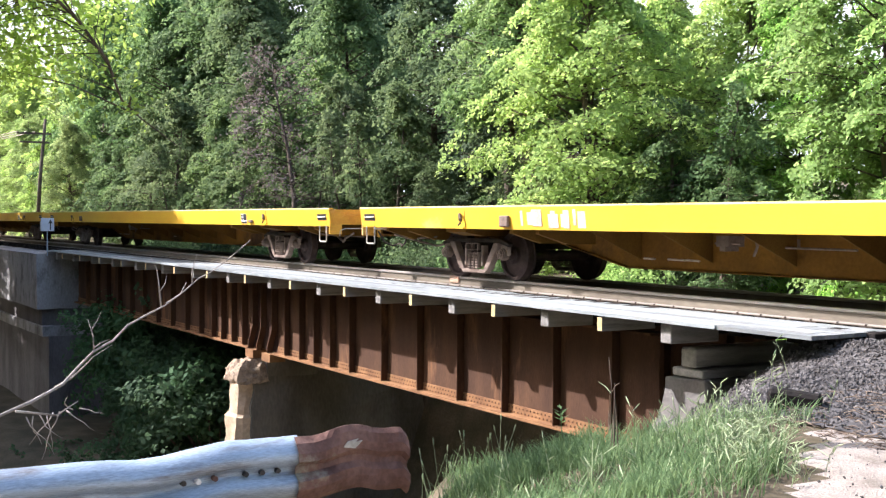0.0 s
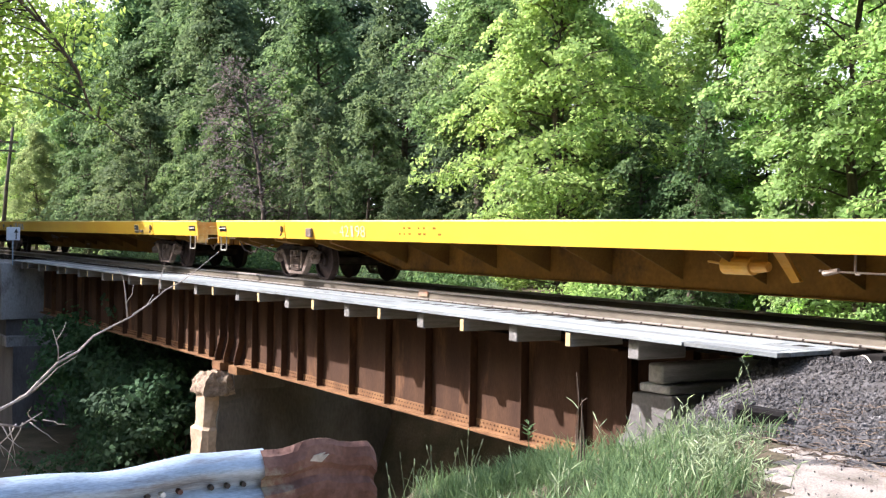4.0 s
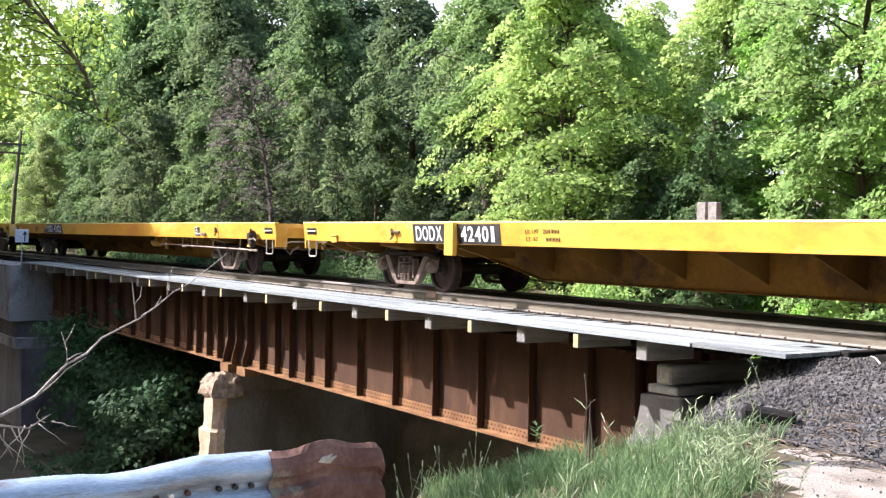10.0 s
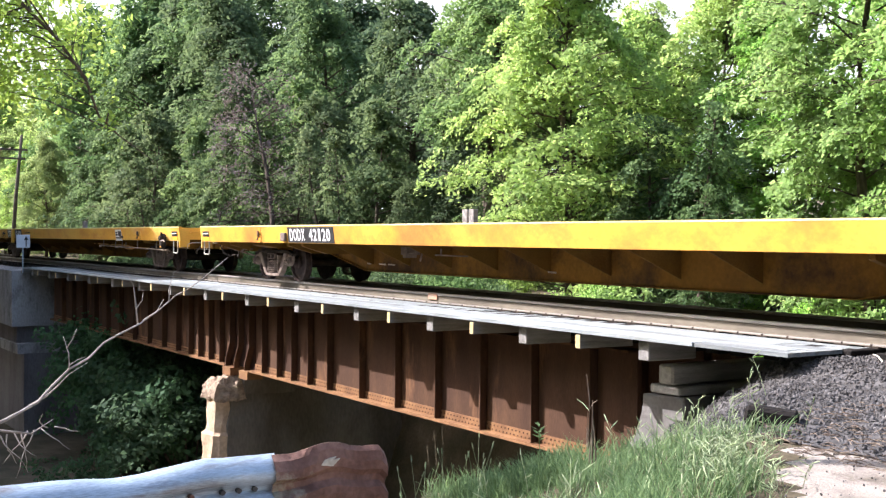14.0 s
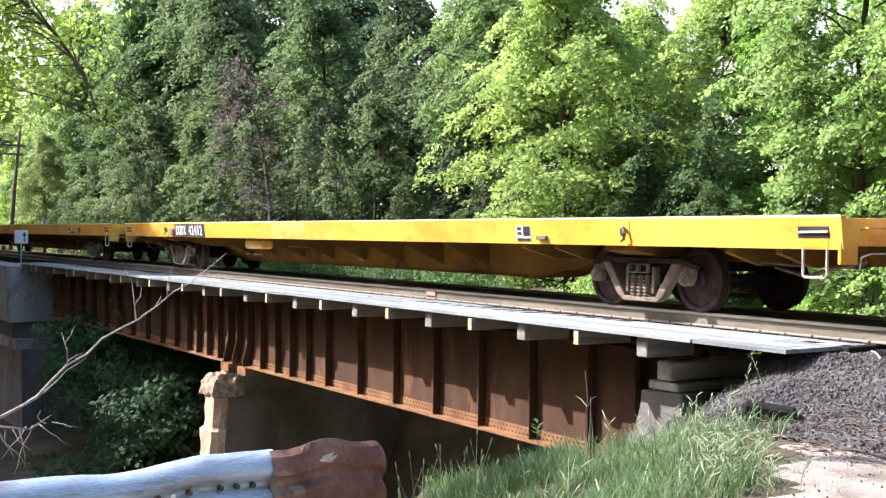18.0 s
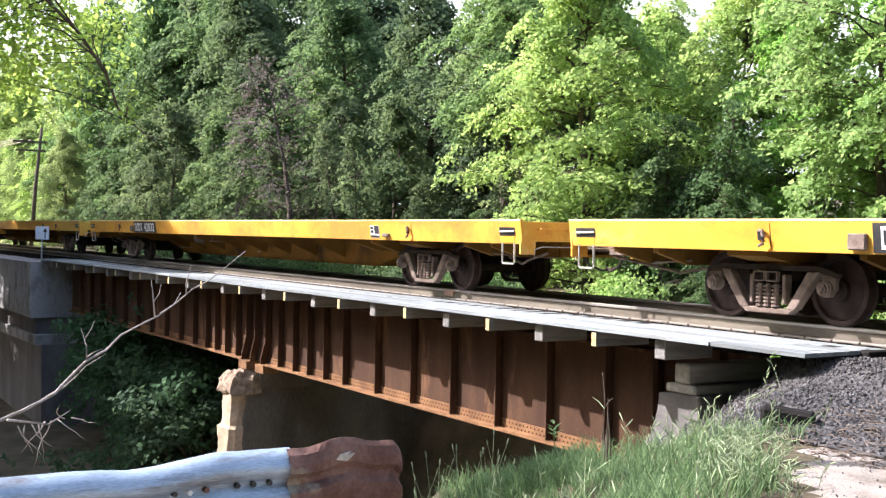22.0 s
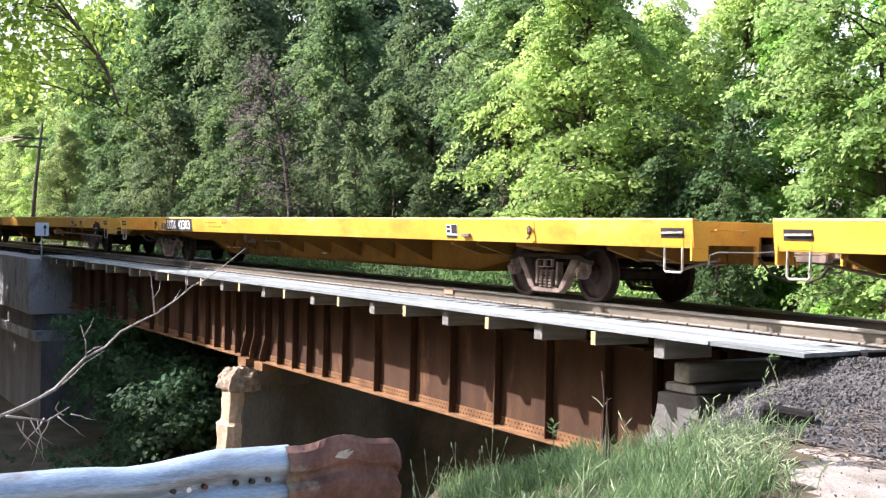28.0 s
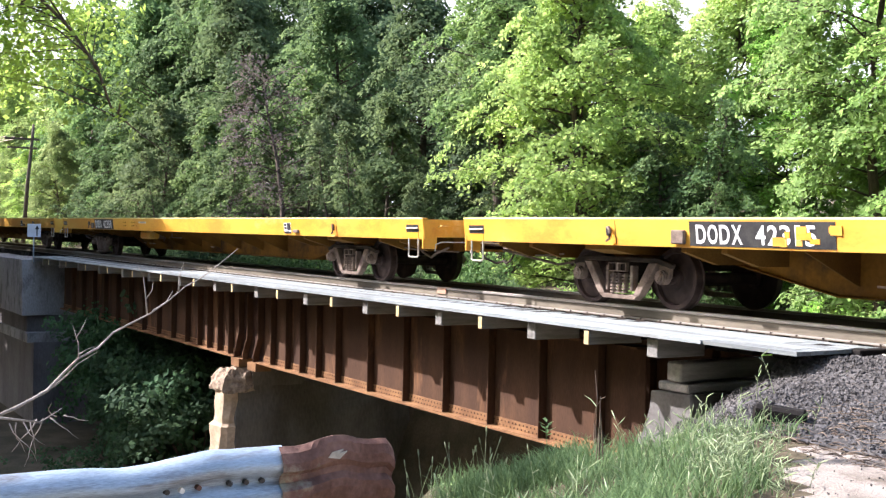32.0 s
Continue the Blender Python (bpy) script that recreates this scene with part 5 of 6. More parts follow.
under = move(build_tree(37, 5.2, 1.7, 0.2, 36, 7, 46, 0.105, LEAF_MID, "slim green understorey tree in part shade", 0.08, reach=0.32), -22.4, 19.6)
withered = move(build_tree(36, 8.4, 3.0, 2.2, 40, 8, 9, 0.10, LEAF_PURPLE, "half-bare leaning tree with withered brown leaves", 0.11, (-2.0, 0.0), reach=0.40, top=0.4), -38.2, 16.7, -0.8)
plant(sunny, [(-27.4, 24.6, -0.7, 130, 0.89), (-80.0, 18.6, -0.4, 75, 0.8), (-31.6, 24.6, -0.7, 250, 0.92), (-22.6, 23.2, -0.7, 20, 0.98), (-25.6, 22.8, -0.7, 310, 0.84),
              (-90.0, 19.5, -0.3, 160, 0.85), (-100.0, 20.0, -0.2, 250, 0.95), (-113.0, 22.0, -0.3, 210, 1.0), (-128.0, 23.0, 0.0, 30, 1.0), (-106.0, 26.5, 0.0, 120, 1.6), (-126.0, 29.0, 0.0, 60, 1.8), (-118.0, 23.0, 0.0, 160, 1.5), (-150.0, 29.0, 0.0, 200, 2.2), (-112.0, 33.0, 0.0, 10, 2.2), (-175.0, 33.0, 0.0, 90, 2.4)])
plant(fresh, [(-11.2, 18.0, -0.7, 100, 1.0), (-13.6, 22.4, -0.7, 200, 1.0), (-6.0, 19.0, -0.7, 20, 1.0), (-18.4, 24.4, -0.7, 60, 0.98), (-20.6, 22.8, -0.7, 140, 0.80)])
plant(middle, [(-67.5, 21.5, -0.6, 200, 1.1), (-80.0, 25.0, -0.4, 300, 1.2), (-86.0, 22.5, -0.4, 100, 1.45), (-72.0, 22.6, -0.4, 10, 1.3), (-57.0, 22.5, -0.6, 310, 1.2), (-66.0, 24.5, -0.6, 60, 1.4), (-52.0, 25.0, -0.6, 270, 1.15), (-60.0, 28.0, -0.6, 30, 1.35), (-69.0, 26.5, -0.6, 200, 1.2), (-86.0, 25.5, -0.4, 40, 1.2),
               (-40.0, 23.5, -0.6, 300, 0.95), (-36.4, 25.5, -0.5, 80, 0.9), (-78.0, 28.0, -0.4, 170, 1.65), (-63.0, 25.5, -0.5, 100, 1.5), (-96.0, 31.0, 0.0, 60, 1.9)])
plant(dull, [(-35.2, 19.4, -0.8, 70, 0.95), (-42.6, 18.4, -0.8, 150, 1.0), (-47.0, 18.4, -0.8, 230, 0.95), (-51.5, 18.8, -0.8, 310, 1.05), (-56.5, 18.4, -0.7, 30, 1.15),
             (-31.6, 18.4, -0.8, 260, 0.52), (-62.0, 18.8, -0.6, 80, 1.1), (-43.6, 20.6, -0.8, 20, 1.2), (-53.5, 21.0, -0.8, 200, 1.25)])
plant(high, [(-32.4, 22.6, -0.6, 120, 1.05), (-28.4, 22.6, -0.6, 220, 0.88)])
plant(under, [(-21.0, 18.9, -0.8, 70, 0.95), (-19.6, 19.6, -0.8, 160, 1.0), (-26.9, 17.6, -0.8, 250, 0.5), (-29.6, 18.2, -0.8, 30, 0.45), (-18.4, 18.2, -0.8, 130, 0.6), (-23.0, 20.8, -0.8, 220, 0.85), (-73.5, 19.5, -0.6, 100, 1.5), (-69.0, 19.0, -0.6, 10, 1.2)])
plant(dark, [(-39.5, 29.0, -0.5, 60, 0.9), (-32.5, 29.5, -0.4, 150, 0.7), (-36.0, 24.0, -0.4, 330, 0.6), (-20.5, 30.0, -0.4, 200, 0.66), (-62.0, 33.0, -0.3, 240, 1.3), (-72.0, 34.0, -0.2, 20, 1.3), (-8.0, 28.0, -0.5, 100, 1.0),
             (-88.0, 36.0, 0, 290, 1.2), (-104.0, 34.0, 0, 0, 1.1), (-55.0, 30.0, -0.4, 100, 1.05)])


def build_shrub(seed, w, h, clumps, leaves, size, material, label):
    rng = np.random.default_rng(seed)
    lobes = [(0, 0, h * 0.4, w, w, h * 0.6)] + [(rng.uniform(-w, w) * 0.7, rng.uniform(-w, w) * 0.7, h * rng.uniform(0.3, 0.8), w * 0.45, w * 0.45, h * 0.3) for _ in range(5)]
    shrub = thing("shrub", label, "shrub", "shrubs behind the track")
    v, c = leaf_cloud(rng, lobes, clumps, leaves, size, 0.6)
    crown = new("leaves", quads("leaves", v, material))
    crown.parent = shrub
    bm = bmesh.new()
    for k in range(min(14, len(c))):
        tube(bm, [(0, 0, -0.2), Vector(c[k]) * 0.5 + Vector((0, 0, 0.1)), Vector(c[k])], [0.03, 0.02, 0.006], 5)
    part("stem", bm, BARK, shrub)
    return shrub


bush = move(build_shrub(51, 1.0, 1.5, 44, 4200, 0.085, LEAF_FRESH, "low sunlit green shrub behind the track"), -16.0, 15.4)
bush_dark = move(build_shrub(52, 1.6, 2.4, 80, 5200, 0.13, LEAF_CREEK, "creek bank shrub in a shade-darkened green"), -46.0, 15.0, -5.5)
rr = random.Random(77)
bush_shade = move(build_shrub(53, 1.0, 1.4, 42, 3400, 0.10, LEAF_MID, "low green shrub behind the track"), -20.5, 15.6)
plant(bush_shade, [(-22 - 1.75 * i + rr.uniform(-0.5, 0.5), 15.0 + rr.uniform(-0.7, 1.0), -1.15 + rr.uniform(-0.2, 0.2), rr.uniform(0, 360), rr.uniform(0.7, 1.15)) for i in range(18)])
plant(bush, [(-8 - 1.6 * i + rr.uniform(-0.5, 0.5), 15.2 + rr.uniform(-0.7, 1.0), -1.15 + rr.uniform(-0.2, 0.2), rr.uniform(0, 360), rr.uniform(0.7, 1.15)) for i in range(8)])
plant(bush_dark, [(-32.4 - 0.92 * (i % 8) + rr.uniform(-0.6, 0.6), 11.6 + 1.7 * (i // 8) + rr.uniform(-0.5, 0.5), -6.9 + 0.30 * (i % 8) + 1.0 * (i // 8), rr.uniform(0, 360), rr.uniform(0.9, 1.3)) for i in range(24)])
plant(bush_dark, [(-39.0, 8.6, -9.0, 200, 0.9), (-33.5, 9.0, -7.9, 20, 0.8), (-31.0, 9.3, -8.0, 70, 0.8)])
sapling = move(build_tree(41, 6.4, 0.9, 3.0, 16, 5, 26, 0.12, LEAF_DULL, "thin sapling with a pale bare stem", 0.055, (0.5, 0.0), reach=0.3), -43.2, 16.6, -0.9)
plant(sapling, [(-36.2, 16.7, -0.9, 80, 0.95), (-34.8, 16.9, -0.9, 200, 0.9), (-32.6, 16.5, -0.9, 310, 0.85), (-39.6, 16.6, -0.9, 150, 0.8), (-24.6, 16.4, -0.9, 40, 0.6), (-53.0, 16.8, -0.9, 250, 0.9)])
# trees on the road's side of the creek: they shade the far end of the bridge
plant(dark, [(-44.0, 1.2, -3.0, 15, 1.04), (-50.0, 2.2, -2.5, 100, 1.28), (-56.5, 2.6, -1.5, 200, 1.25), (-64.0, 3.0, -1.0, 300, 1.25), (-72.0, 6.0, -0.8, 50, 1.02),
             (-60.0, -3.0, -1.0, 15, 1.0), (-52.0, -5.0, -1.5, 140, 1.05), (-70.0, -2.0, -0.6, 260, 1.1), (-42.0, -9.0, -3.0, 260, 1.2), (-40.5, 0.2, -5.5, 30, 0.95)])
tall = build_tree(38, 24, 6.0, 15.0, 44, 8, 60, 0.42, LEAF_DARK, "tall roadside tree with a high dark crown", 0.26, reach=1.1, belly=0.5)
move(tall, -49.0, -2.0, -1.6)
plant(tall, [(-57.0, -2.2, -1.6, 70, 1.0)])
# and unseen trees added round the road behind, to cut skylight on the girders
plant(dark, [(18.0, -14.0, -0.6, 40, 1.5), (6.0, -20.0, -0.6, 120, 1.6), (-14.0, -27.0, -0.6, 220, 1.7), (24.0, 2.0, -0.6, 300, 1.5), (14.0, 22.0, -0.8, 10, 1.0), (4.0, 24.0, -0.8, 80, 1.0), (28.0, 20.0, -0.8, 190, 1.0),
             (-40.0, -16.0, -2.0, 80, 1.45), (-33.0, -18.0, -1.5, 170, 1.45), (-26.0, -18.0, -1.0, 230, 1.35), (-20.0, -20.0, -0.6, 310, 1.45), (-29.0, -25.0, -0.6, 20, 1.7), (-9.0, -22.0, -0.6, 250, 1.6), (-3.0, -16.0, -0.6, 10, 1.5), (12.0, -15.0, -0.6, 100, 1.6), (20.0, -6.0, -0.6, 200, 1.6), (26.0, 10.0, -0.6, 20, 1.3)])


# ---- roadside ----
def build_guardrail():
    g = thing("guardrail", "dented galvanised guardrail with a rusty end piece", "guardrail")
    prof = [(-0.155, 0.0), (-0.13, 0.045), (-0.085, 0.082), (-0.045, 0.082), (-0.015, 0.02), (0.015, 0.02), (0.045, 0.082), (0.085, 0.082), (0.13, 0.045), (0.155, 0.0)]
    def sheet(name, ys, bend, material, label, rough=0.0):
        verts, faces = [], []
        n = len(prof)
        for y in ys:
            dx, dz, flat = bend(y)
            for side in (0, 1):
                for k, (v, u) in enumerate(prof):
                    w = (noise.noise(Vector((y * 5, v * 9, 2.0))) + 0.7 * noise.noise(Vector((y * 14, v * 22, 7.0)))) * rough
                    verts.append((-5.1 + dx + u * flat + side * -0.004 + w, y, -0.226 + dz + v + w * 0.7))
        for i in range(len(ys) - 1):
            a, b = i * 2 * n, (i + 1) * 2 * n
            for k in range(n - 1):
                faces.append((a + k, a + k + 1, b + k + 1, b + k))
                faces.append((a + n + k, b + n + k, b + n + k + 1, a + n + k + 1))
            faces.append((a + n - 1, a + 2 * n - 1, b + 2 * n - 1, b + n - 1))
            faces.append((a, b, b + n, a + n))
        ob = new(name, quick(name, verts, faces, material, rough == 0.0))
        ob.parent = g
        return tagged(ob, label)
    def bend(y):
        return -0.03 * math.sin(y * 1.3), -0.005 - 0.014 * smooth_step(1.2, 1.5, y) + 0.044 * smooth_step(1.5, 1.92, y) + 0.006 * noise.noise(Vector((y * 7.1, 0, 5))), 1.0
    sheet("beam", [-9 + 0.5 * i for i in range(19)] + [0.55 + 0.05 * i for i in range(35)], bend, GALV, "pale galvanised beam")
    def bend_end(y):
        dx, dz, _ = bend(y)
        return dx + 0.035, 0.022 + 0.035 * smooth_step(2.28, 2.54, y) - 0.028 * smooth_step(2.54, 2.70, y) - 0.07 * smooth_step(2.78, 2.86, y), 0.55 + 0.25 * math.sin(y * 9)
    sheet("end_piece", [2.22 + 0.03 * i for i in range(21)], bend_end, GALV_RUST, "crumpled rust-brown end piece", 0.012)
    for y, z, m in ((2.14, -0.20, BLACK_PAINT), (2.06, -0.20, BLACK_PAINT), (1.98, -0.20, BLACK_PAINT), (1.83, -0.205, GALV_RUST), (1.75, -0.21, WHITE_PAINT), (1.68, -0.21, BLACK_PAINT), (2.50, -0.10, CHALK)):
        bm = bmesh.new()
        if y > 2.3:
            prism(bm, [(2.46, -0.11), (2.52, -0.12), (2.56, -0.085), (2.52, -0.09), (2.54, -0.075), (2.48, -0.085)], -5.03, -5.018, "x")
            part("torn_patch", bm, m, g, "pale torn patch")
        else:
            rod(bm, (-5.12, y, z), (-5.068, y, z), 0.0125, n=10)
            part("bolt_hole" if m is BLACK_PAINT else "bolt", bm, m, g, "dark bolt hole" if m is BLACK_PAINT else "bolt")
    for y in (-6.0, -2.5, 0.3):
        bm = bmesh.new()
        box(bm, -5.36, -5.22, y - 0.08, y + 0.08, -1.3, -0.10)
        soften(bm, 0.01)
        part("post", bm, WOOD_GREY, g, "wooden post")
        bm = bmesh.new()
        box(bm, -5.22, -5.10, y - 0.07, y + 0.07, -0.34, -0.10)
        part("block", bm, WOOD_GREY, g, "wooden spacer block")


build_guardrail()


def branch(name, label, path, radii, material, twigs=()):
    b = thing(name, label, "branch")
    fine, girth = [], []
    for k in range(len(path) - 1):
        for u in (0.0, 0.5):
            p = Vector(path[k]).lerp(Vector(path[k + 1]), u)
            fine.append(p + Vector((0, noise.noise(p * 7), noise.noise(p * 7 + Vector((5, 0, 0))))) * 0.022)
            girth.append((radii[k] + (radii[k + 1] - radii[k]) * u) * (1 + 0.35 * noise.noise(p * 11)))
    bm = bmesh.new()
    tube(bm, fine + [path[-1]], girth + [radii[-1]], 8)
    part("limb", bm, material, b, "", True)
    for pts, r in twigs:
        bm = bmesh.new()
        tube(bm, pts, [0.7 * r * (1 - 0.8 * i / (len(pts) - 1)) for i in range(len(pts))], 6)
        part("twig", bm, material, b, "", True)
    return b


rt = random.Random(12)
branch("crooked_stick", "short bleached crooked stick on the ballast", [(-7.74, 10.25, -0.30), (-7.76, 10.26, -0.25), (-7.84, 10.30, -0.22), (-7.92, 10.32, -0.20)], [0.010, 0.012, 0.011, 0.006], CHALK)


def fork(p, d, n, length, r):
    pts, q, v = [Vector(p)], Vector(p), Vector(d).normalized()
    for _ in range(n):
        v = (v + Vector((rt.uniform(-0.4, 0.4), rt.uniform(-0.4, 0.4), rt.uniform(-0.4, 0.4)))).normalized()
        q = q + v * length / n
        pts.append(q)
    return pts, r


branch("dead_branch", "bare bleached dead branch reaching over the guardrail",
       [(-6.0, -0.6, -0.75), (-6.2, 0.2, -0.45), (-6.43, 0.97, -0.13), (-6.60, 1.31, -0.02), (-6.67, 1.50, 0.06), (-6.75, 1.70, 0.22), (-6.81, 1.91, 0.36), (-6.85, 2.14, 0.47),
        (-6.89, 2.38, 0.62), (-6.89, 2.54, 0.72), (-6.88, 2.71, 0.86)],
       [0.026, 0.018, 0.0115, 0.010, 0.0085, 0.007, 0.006, 0.005, 0.004, 0.003, 0.002], DEAD_WOOD,
       [([(-6.86, 2.13, 0.46), (-6.87, 2.12, 0.59), (-6.88, 2.11, 0.69), (-6.89, 2.07, 0.77)], 0.008),
        ([(-6.75, 1.70, 0.23), (-6.76, 1.70, 0.31), (-6.77, 1.67, 0.41)], 0.008),
        ([(-6.49, 1.22, -0.05), (-6.56, 1.45, -0.10), (-6.62, 1.58, -0.04)], 0.012),
        ([(-6.88, 2.33, 0.59), (-6.90, 2.34, 0.68), (-6.90, 2.37, 0.78)], 0.006),
        ([(-6.85, 2.16, 0.48), (-6.9, 2.26, 0.53), (-6.92, 2.31, 0.60)], 0.007)] +
       [([(-6.66, 1.46, 0.04), (-6.70, 1.56, 0.08), (-6.73, 1.63, 0.13), (-6.76, 1.70, 0.19), (-6.80, 1.82, 0.25)], 0.009),
        ([(-6.76, 1.70, 0.24), (-6.77, 1.75, 0.27), (-6.78, 1.80, 0.285)], 0.006),
        ([(-6.77, 1.69, 0.34), (-6.78, 1.73, 0.40), (-6.78, 1.75, 0.45)], 0.005),
        ([(-6.86, 2.12, 0.55), (-6.87, 2.16, 0.60), (-6.88, 2.17, 0.66)], 0.005)] +
       [fork((-6.52 - 0.02 * i, 1.28 + 0.04 * i, -0.09), (0.1, rt.uniform(-0.2, 0.8), rt.uniform(-0.9, 0.1)), 5, rt.uniform(0.15, 0.35), 0.006) for i in range(9)])


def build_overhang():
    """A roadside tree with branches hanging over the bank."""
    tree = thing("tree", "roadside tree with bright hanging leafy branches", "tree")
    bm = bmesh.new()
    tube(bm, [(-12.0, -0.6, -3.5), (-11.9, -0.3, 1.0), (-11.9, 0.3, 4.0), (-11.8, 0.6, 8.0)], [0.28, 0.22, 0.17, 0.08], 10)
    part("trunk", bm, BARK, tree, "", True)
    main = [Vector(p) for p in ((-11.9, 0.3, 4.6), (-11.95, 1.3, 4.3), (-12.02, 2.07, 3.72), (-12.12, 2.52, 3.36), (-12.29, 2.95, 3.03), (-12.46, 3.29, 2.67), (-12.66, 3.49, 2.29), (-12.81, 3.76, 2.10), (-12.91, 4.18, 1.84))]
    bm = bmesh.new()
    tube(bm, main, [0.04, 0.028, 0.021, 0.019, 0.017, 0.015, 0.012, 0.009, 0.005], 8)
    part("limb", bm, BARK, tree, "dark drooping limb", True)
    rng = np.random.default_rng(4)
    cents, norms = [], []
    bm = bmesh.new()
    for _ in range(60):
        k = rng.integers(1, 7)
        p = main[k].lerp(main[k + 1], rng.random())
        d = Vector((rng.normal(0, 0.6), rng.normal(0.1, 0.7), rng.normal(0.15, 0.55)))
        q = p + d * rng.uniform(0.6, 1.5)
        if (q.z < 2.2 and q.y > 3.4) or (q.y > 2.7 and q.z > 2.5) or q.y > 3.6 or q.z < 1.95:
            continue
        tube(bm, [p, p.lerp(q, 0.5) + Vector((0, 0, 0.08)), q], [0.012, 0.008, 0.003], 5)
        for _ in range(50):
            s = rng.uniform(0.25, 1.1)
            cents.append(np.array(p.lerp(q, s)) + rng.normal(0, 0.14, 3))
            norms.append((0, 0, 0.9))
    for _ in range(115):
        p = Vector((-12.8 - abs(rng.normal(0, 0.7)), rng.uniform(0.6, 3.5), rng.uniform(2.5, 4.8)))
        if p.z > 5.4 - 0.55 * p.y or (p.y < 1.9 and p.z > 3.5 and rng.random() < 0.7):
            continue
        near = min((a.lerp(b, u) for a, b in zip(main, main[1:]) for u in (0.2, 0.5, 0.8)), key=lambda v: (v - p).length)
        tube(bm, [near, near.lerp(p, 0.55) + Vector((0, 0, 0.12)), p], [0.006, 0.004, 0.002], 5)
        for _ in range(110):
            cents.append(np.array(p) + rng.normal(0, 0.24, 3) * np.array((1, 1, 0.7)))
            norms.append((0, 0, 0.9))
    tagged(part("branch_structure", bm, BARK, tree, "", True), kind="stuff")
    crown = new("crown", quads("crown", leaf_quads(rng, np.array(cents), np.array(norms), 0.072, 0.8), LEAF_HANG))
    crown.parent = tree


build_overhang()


def build_grass():
    """Blades in tufts, thinning towards the creek; some tall stems with seed heads."""
    rng = np.random.default_rng(9)
    vs, fs = [], []

    def blade(x, y, z, h, w, a, lean):
        dx, dy = math.cos(a), math.sin(a)
        px, py = -dy * w, dx * w
        k = len(vs)
        for t in (0, 0.4, 0.75):
            c = (x + dx * lean * t * t, y + dy * lean * t * t, z + h * t * (1 - 0.25 * t * lean / h))
            f = 1 - 0.55 * t
            vs.extend([(c[0] - px * f, c[1] - py * f, c[2]), (c[0] + px * f, c[1] + py * f, c[2])])
        vs.append((x + dx * lean, y + dy * lean, z + h * (1 - 0.25 * lean / h)))
        fs.extend([(k, k + 1, k + 3, k + 2), (k + 2, k + 3, k + 5, k + 4), (k + 4, k + 5, k + 6)])

    for _ in range(2300):
        y = 2.9 + 6.0 * rng.random()
        x = dirt_edge(y) - 0.05 - abs(rng.normal(0, 2.8))
        if x < -11.2 or (x < -8.2 and rng.random() < 0.2) or (y > 7.4 and x > -7.6 - 1.0 * (y - 7.4)) or y > -0.74 * x and noise.noise(Vector((x * 1.1, y * 1.1, 1.0))) < -0.15 + 0.3 * (rng.random() - 0.5):
            continue
        if y < -0.572 * x:
            continue
        tall = (0.5 if y < -0.64 * x else 0.8 if y < -0.72 * x else 1.0) * rng.uniform(0.10, 0.30) * (1.0 + 0.35 * noise.noise(Vector((x * 1.3, y * 1.3, 7.0))))
        for _ in range(rng.integers(4, 14)):
            bx, by = x + rng.normal(0, 0.07), y + rng.normal(0, 0.07)
            h = tall * rng.uniform(0.55, 1.25)
            blade(bx, by, ground_z(bx, by) - 0.02, h, rng.uniform(0.003, 0.0075), rng.uniform(0, 6.28), rng.uniform(0.25, 1.1) * h)
    for _ in range(330):
        x = -7.6 + rng.uniform(-1.3, 1.3)
        y = -x * rng.uniform(0.575, 0.70)
        for _ in range(5):
            bx, by, h = x + rng.normal(0, 0.05), y + rng.normal(0, 0.05), rng.uniform(0.05, 0.15)
            blade(bx, by, ground_z(bx, by) - 0.02, h, rng.uniform(0.003, 0.0065), rng.uniform(0, 6.28), rng.uniform(0.25, 1.1) * h)
    for _ in range(700):
        x = -7.6 + 2.3 * rng.random()
        y = -x * rng.uniform(0.62, 0.90)
        if x > dirt_edge(y) - 0.05:
            continue
        for _ in range(6):
            bx, by, h = x + rng.normal(0, 0.06), y + rng.normal(0, 0.06), rng.uniform(0.06, 0.20)
            blade(bx, by, ground_z(bx, by) - 0.02, h, rng.uniform(0.003, 0.006), rng.uniform(0, 6.28), rng.uniform(0.3, 1.1) * h)
    for _ in range(900):
        x = -11.8 + 4.2 * rng.random()
        y = -x * rng.uniform(0.615, 0.80)
        for _ in range(6):
            bx, by, h = x + rng.normal(0, 0.07), y + rng.normal(0, 0.07), rng.uniform(0.12, 0.36)
            blade(bx, by, ground_z(bx, by) - 0.02, h, rng.uniform(0.004, 0.009), rng.uniform(0, 6.28), rng.uniform(0.2, 1.0) * h)
    tagged(new("grass", quick("grass", vs, fs, GRASS)), "tall unmown green grass on the bank", "grass", kind="stuff")
    vs, fs = [], []
    for _ in range(260):
        y = 3.2 + 5.6 * rng.random()
        x = dirt_edge(y) + 0.15 - abs(rng.normal(0, 1.9))
        if x < -10.8 or (y > 7.6 and x > -7.6 - (y - 7.6)):
            continue
        for _ in range(rng.integers(2, 6)):
            bx, by = x + rng.normal(0, 0.05), y + rng.normal(0, 0.05)
            h = rng.uniform(0.09, 0.27)
            blade(bx, by, ground_z(bx, by) - 0.02, h, rng.uniform(0.002, 0.0045), rng.uniform(0, 6.28), rng.uniform(0.1, 0.9) * h)
    bm = bmesh.new()
    bm.from_mesh(quick("dry_blades", vs, fs, PALE_WEED))
    for k in range(56):
        y = 3.0 + 5.7 * rng.random()
        x = dirt_edge(y) - 0.1 - abs(rng.normal(0, 1.6))
        if k < 12:
            x, y = rng.uniform(-8.0, -6.2), rng.uniform(6.4, 8.0)
        if x < -10.8 or (y > 7.6 and x > -7.5) or x > dirt_edge(y) + 0.1:
            continue
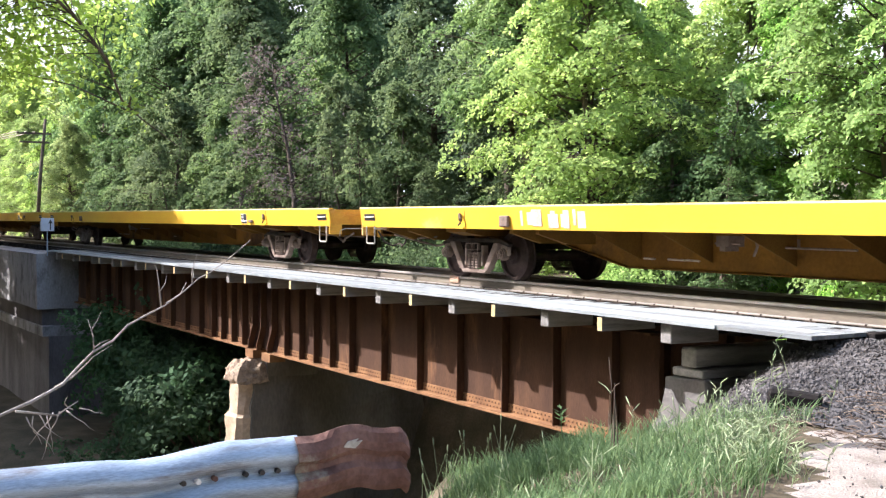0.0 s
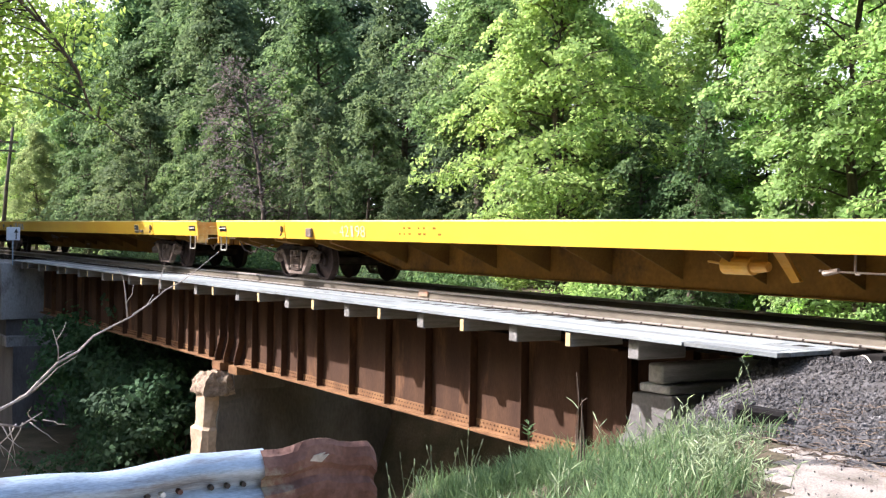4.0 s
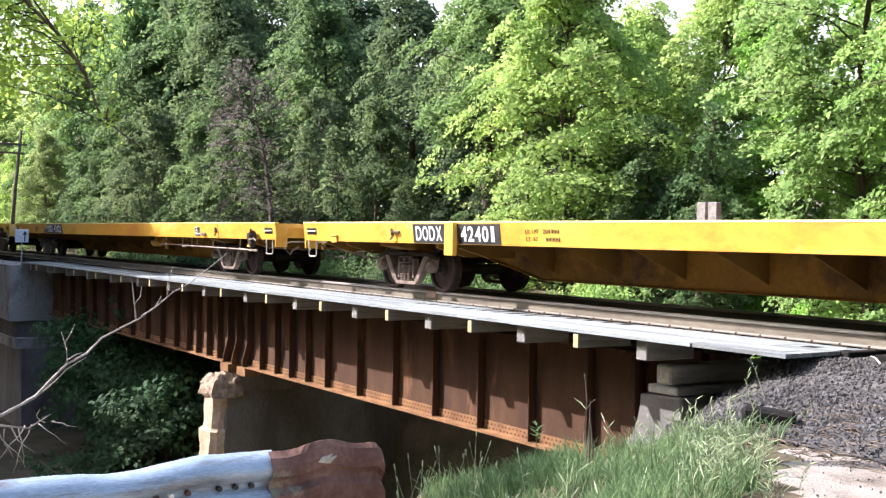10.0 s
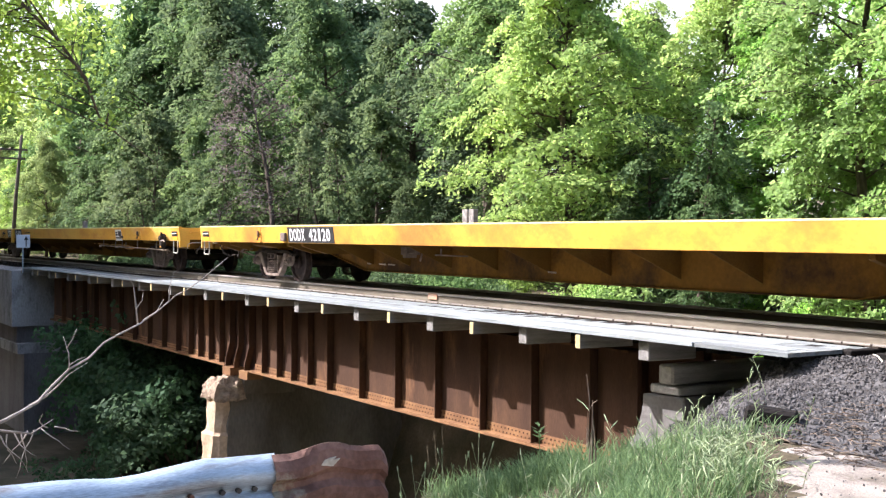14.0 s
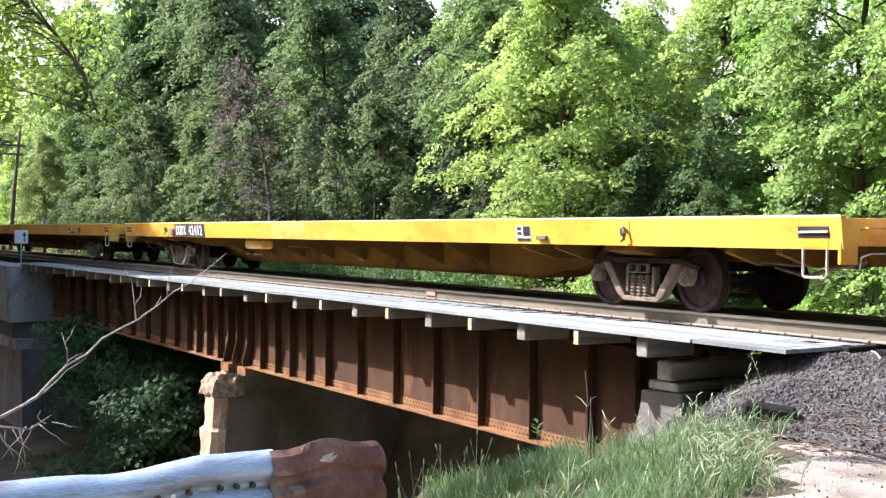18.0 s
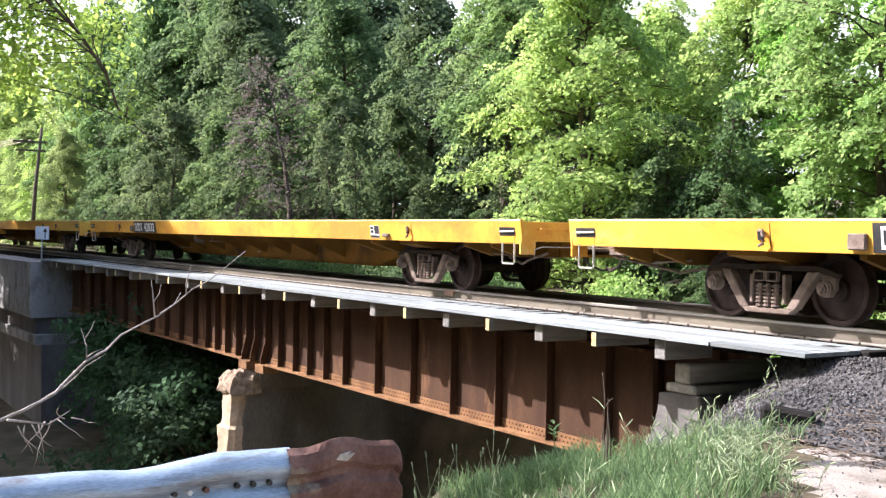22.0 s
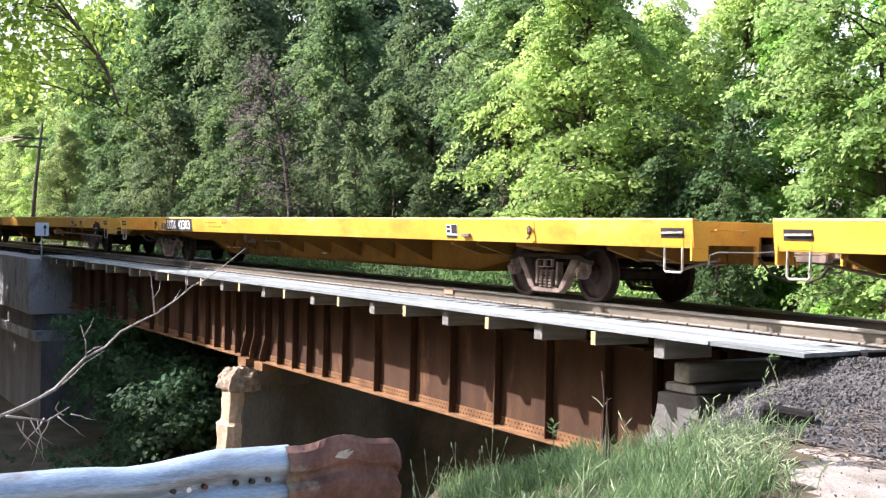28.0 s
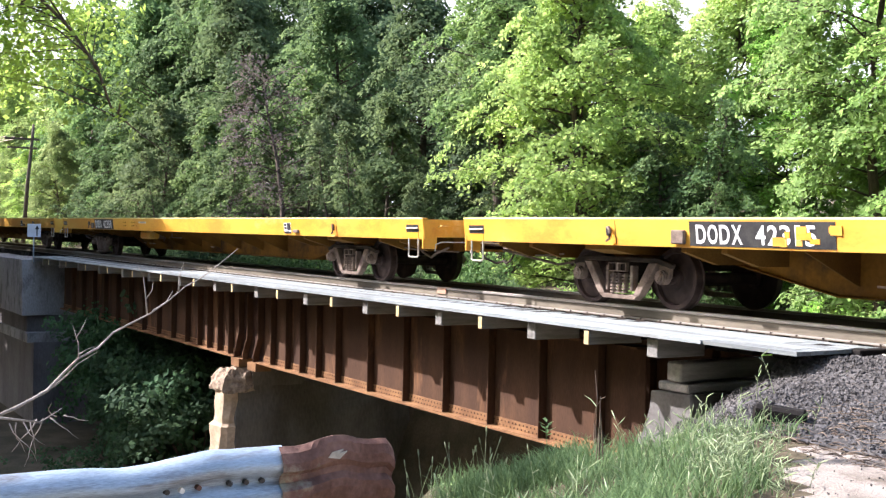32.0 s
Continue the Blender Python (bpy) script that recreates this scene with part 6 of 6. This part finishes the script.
        h, a = rng.uniform(0.22, 0.42), rng.uniform(0, 6.28)
        p = Vector((x, y, ground_z(x, y) - 0.02))
        q = p + Vector((0.35 * math.cos(a) * h, 0.35 * math.sin(a) * h, h))
        tube(bm, [p, p.lerp(q, 0.5) + Vector((0, 0, 0.03)), q], [0.0035, 0.003, 0.002], 4)
        for f in (0.55, 0.7, 0.85, 1.0):
            b = p.lerp(q, f)
            e = b + Vector((rng.normal(0, 0.05), rng.normal(0, 0.05), 0.06))
            tube(bm, [b, b.lerp(e, 0.6), e], [0.002, 0.0055, 0.0015], 5)
    # a bushy pale weed clump by the ballast
    for k in range(110):
        u = rng.random()
        x, y = -6.45 + 1.15 * u + rng.normal(0, 0.13), 6.65 - 1.10 * u + rng.normal(0, 0.16)
        h, a = rng.uniform(0.10, 0.28), rng.uniform(0, 6.28)
        p = Vector((x, y, ground_z(x, y) - 0.02))
        q = p + Vector((0.45 * math.cos(a) * h, 0.45 * math.sin(a) * h, h))
        tube(bm, [p, p.lerp(q, 0.5) + Vector((0, 0, 0.04)), q], [0.0035, 0.003, 0.002], 4)
        for f in (0.4, 0.5, 0.6, 0.7, 0.8, 0.9, 1.0):
            b = p.lerp(q, f)
            e = b + Vector((rng.normal(0, 0.045), rng.normal(0, 0.045), rng.uniform(0.02, 0.06)))
            tube(bm, [b, b.lerp(e, 0.6), e], [0.0015, 0.0045, 0.001], 4)
    # slim stems with single seed heads at the bank's thin end
    for k in range(46):
        x = -7.1 + rng.normal(0, 0.35) if k < 14 else rng.uniform(-11.0, -7.6)
        y = -x * rng.uniform(0.575, 0.70)
        h, a = rng.uniform(0.30, 0.62), rng.uniform(0, 6.28)
        p = Vector((x, y, ground_z(x, y) - 0.02))
        q = p + Vector((0.3 * math.cos(a) * h, 0.3 * math.sin(a) * h, h))
        tube(bm, [p, p.lerp(q, 0.5) + Vector((0, 0, 0.03)), q], [0.0035, 0.003, 0.002], 4)
        e = q + (q - p).normalized() * 0.075
        tube(bm, [q, q.lerp(e, 0.3), q.lerp(e, 0.75), e], [0.002, 0.007, 0.006, 0.001], 6)
    tagged(part("dry_grass", bm, PALE_WEED), "pale green and straw-coloured stems with pale seed heads", "grass", kind="stuff")
    # a small leafy weed and a dry stalk among the grass
    leafy = thing("leafy_weed", "slim weed with a tuft of small green leaves", "weed")
    p, q = Vector((-7.6, 5.7, ground_z(-7.6, 5.7) - 0.02)), Vector((-7.6, 5.7, -0.60))
    bm = bmesh.new()
    tube(bm, [p, p.lerp(q, 0.5) + Vector((0.015, 0, 0)), q], [0.005, 0.004, 0.003], 5)
    part("stalk", bm, GRASS, leafy)
    for k in range(11):
        a, up = k * 2.4, 0.012 * k - 0.06
        tip = Vector((0.075 * math.cos(a), 0.075 * math.sin(a), 0.035))
        side = Vector((-math.sin(a), math.cos(a), 0)) * 0.016
        b = q + Vector((0, 0, up))
        bm = bmesh.new()
        ring = [bm.verts.new(v) for v in (b, b + tip * 0.5 + side, b + tip, b + tip * 0.5 - side)]
        keel = bm.verts.new(b + tip * 0.5 - Vector((0, 0, 0.006)))
        for i in range(4):
            bm.faces.new((ring[i], ring[(i + 1) % 4], keel))
        part("leaf", bm, GRASS, leafy)
    dry = thing("dry_weed", "dry brown weed stalk standing in grass", "weed")
    p, q = Vector((-7.6, 6.26, ground_z(-7.6, 6.26) - 0.02)), Vector((-7.6, 6.26, -0.37))
    for dx, f, w in ((0.0, 1.0, 0.010), (0.03, 0.86, 0.008), (-0.025, 0.7, 0.007)):
        bm = bmesh.new()
        tube(bm, [p + Vector((0, dx * 1.6, 0)), p.lerp(q, 0.5 * f) + Vector((0.0, dx, 0)), p.lerp(q, f)], [w, w * 0.8, w * 0.3], 6)
        part("stalk", bm, LITTER, dry)
    # one dead weed standing alone above the bank
    weed = thing("dead_weed", "tall dry brown weed stalk on the bank", "weed")
    base = Vector((-10.41, 8.5, ground_z(-10.41, 8.5)))
    top = Vector((-10.43, 8.5, -0.57))
    bm = bmesh.new()
    tube(bm, [base, base.lerp(top, 0.45) + Vector((0.03, 0, 0)), base.lerp(top, 0.8) + Vector((0.05, 0, 0)), top], [0.014, 0.012, 0.008, 0.004], 6)
    tube(bm, [base + Vector((0.06, 0, 0)), base.lerp(top, 0.5) + Vector((0.0, 0, 0)), base.lerp(top, 0.7) + Vector((0.02, 0, 0))], [0.012, 0.009, 0.004], 6)
    part("stalk", bm, LITTER, weed)
    for f, dx, dz in ((0.72, 0.16, 0.14), (0.72, -0.22, 0.10), (0.5, -0.06, 0.12)):
        b = base.lerp(top, f) + Vector((0.04, 0, 0))
        bm = bmesh.new()
        tube(bm, [b, b + Vector((dx * 0.5, 0, dz * 0.7)), b + Vector((dx, 0, dz))], [0.004, 0.005, 0.002], 5)
        part("twig", bm, PALE_WEED if dx < -0.1 else LITTER, weed)


build_grass()


def build_sign():
    s = thing("marker_sign", "small white sign on a steel post beside the track", "sign")
    bm = bmesh.new()
    box(bm, -44.13, -44.09, 9.40, 9.44, -0.4, 0.98)
    part("post", bm, GALV, s)
    bm = bmesh.new()
    box(bm, -44.09, -44.055, 9.18, 9.66, 0.52, 1.00)
    soften(bm, 0.01)
    panel = part("panel", bm, SIGN_WHITE, s, "white sheet panel")
    bm = bmesh.new()
    prism(bm, [(9.50, 0.56), (9.54, 0.56), (9.54, 0.80), (9.60, 0.80), (9.52, 0.95), (9.44, 0.80), (9.50, 0.80)], -44.052, -44.046, "x")
    part("sign_mark", bm, BLACK_PAINT, panel, "dark mark on the sign")


build_sign()


def build_pole():
    p = thing("utility_pole", "weathered wooden utility pole with wires", "utility pole")
    bm = bmesh.new()
    tube(bm, [(-76.6, 15.68, -0.8), (-76.4, 15.88, 3.5), (-76.1, 16.15, 7.3)], [0.14, 0.12, 0.09], 10)
    part("shaft", bm, POLE_WOOD, p, "", True)
    bm = bmesh.new()
    box(bm, -76.25, -76.05, 14.4, 16.5, 6.3, 6.42)
    part("crossarm", bm, POLE_WOOD, p)
    bm = bmesh.new()
    box(bm, -76.28, -76.08, 14.6, 16.4, 5.75, 5.86)
    part("crossarm", bm, POLE_WOOD, p)
    for y in (14.5, 15.0, 15.5):
        bm = bmesh.new()
        tube(bm, [(-76.1, y, 6.45), (-95, y - 2.0, 6.2), (-120, y - 4.5, 6.9)], 0.028, 5)
        part("wire", bm, ROD_STEEL, p, "pale sunlit wire")


build_pole()


# ---- what moves ----
def motions():
    steps = [SECONDS * i / 32 for i in range(33)]
    ticks = [i / 15 for i in range(int(SECONDS * 15) + 1)]
    for i, car in enumerate(CARS):
        walk(car, [(t, pose(car_x(i, t), TRACK_Y, 0)) for t in steps])
        for axle in car.children:
            if axle.name.startswith("axle"):
                at = axle.location.copy()
                walk(axle, [(t, Matrix.Translation(at) @ Matrix.Rotation(train_x(t) / WHEEL_R, 4, "Y")) for t in ticks])


motions()
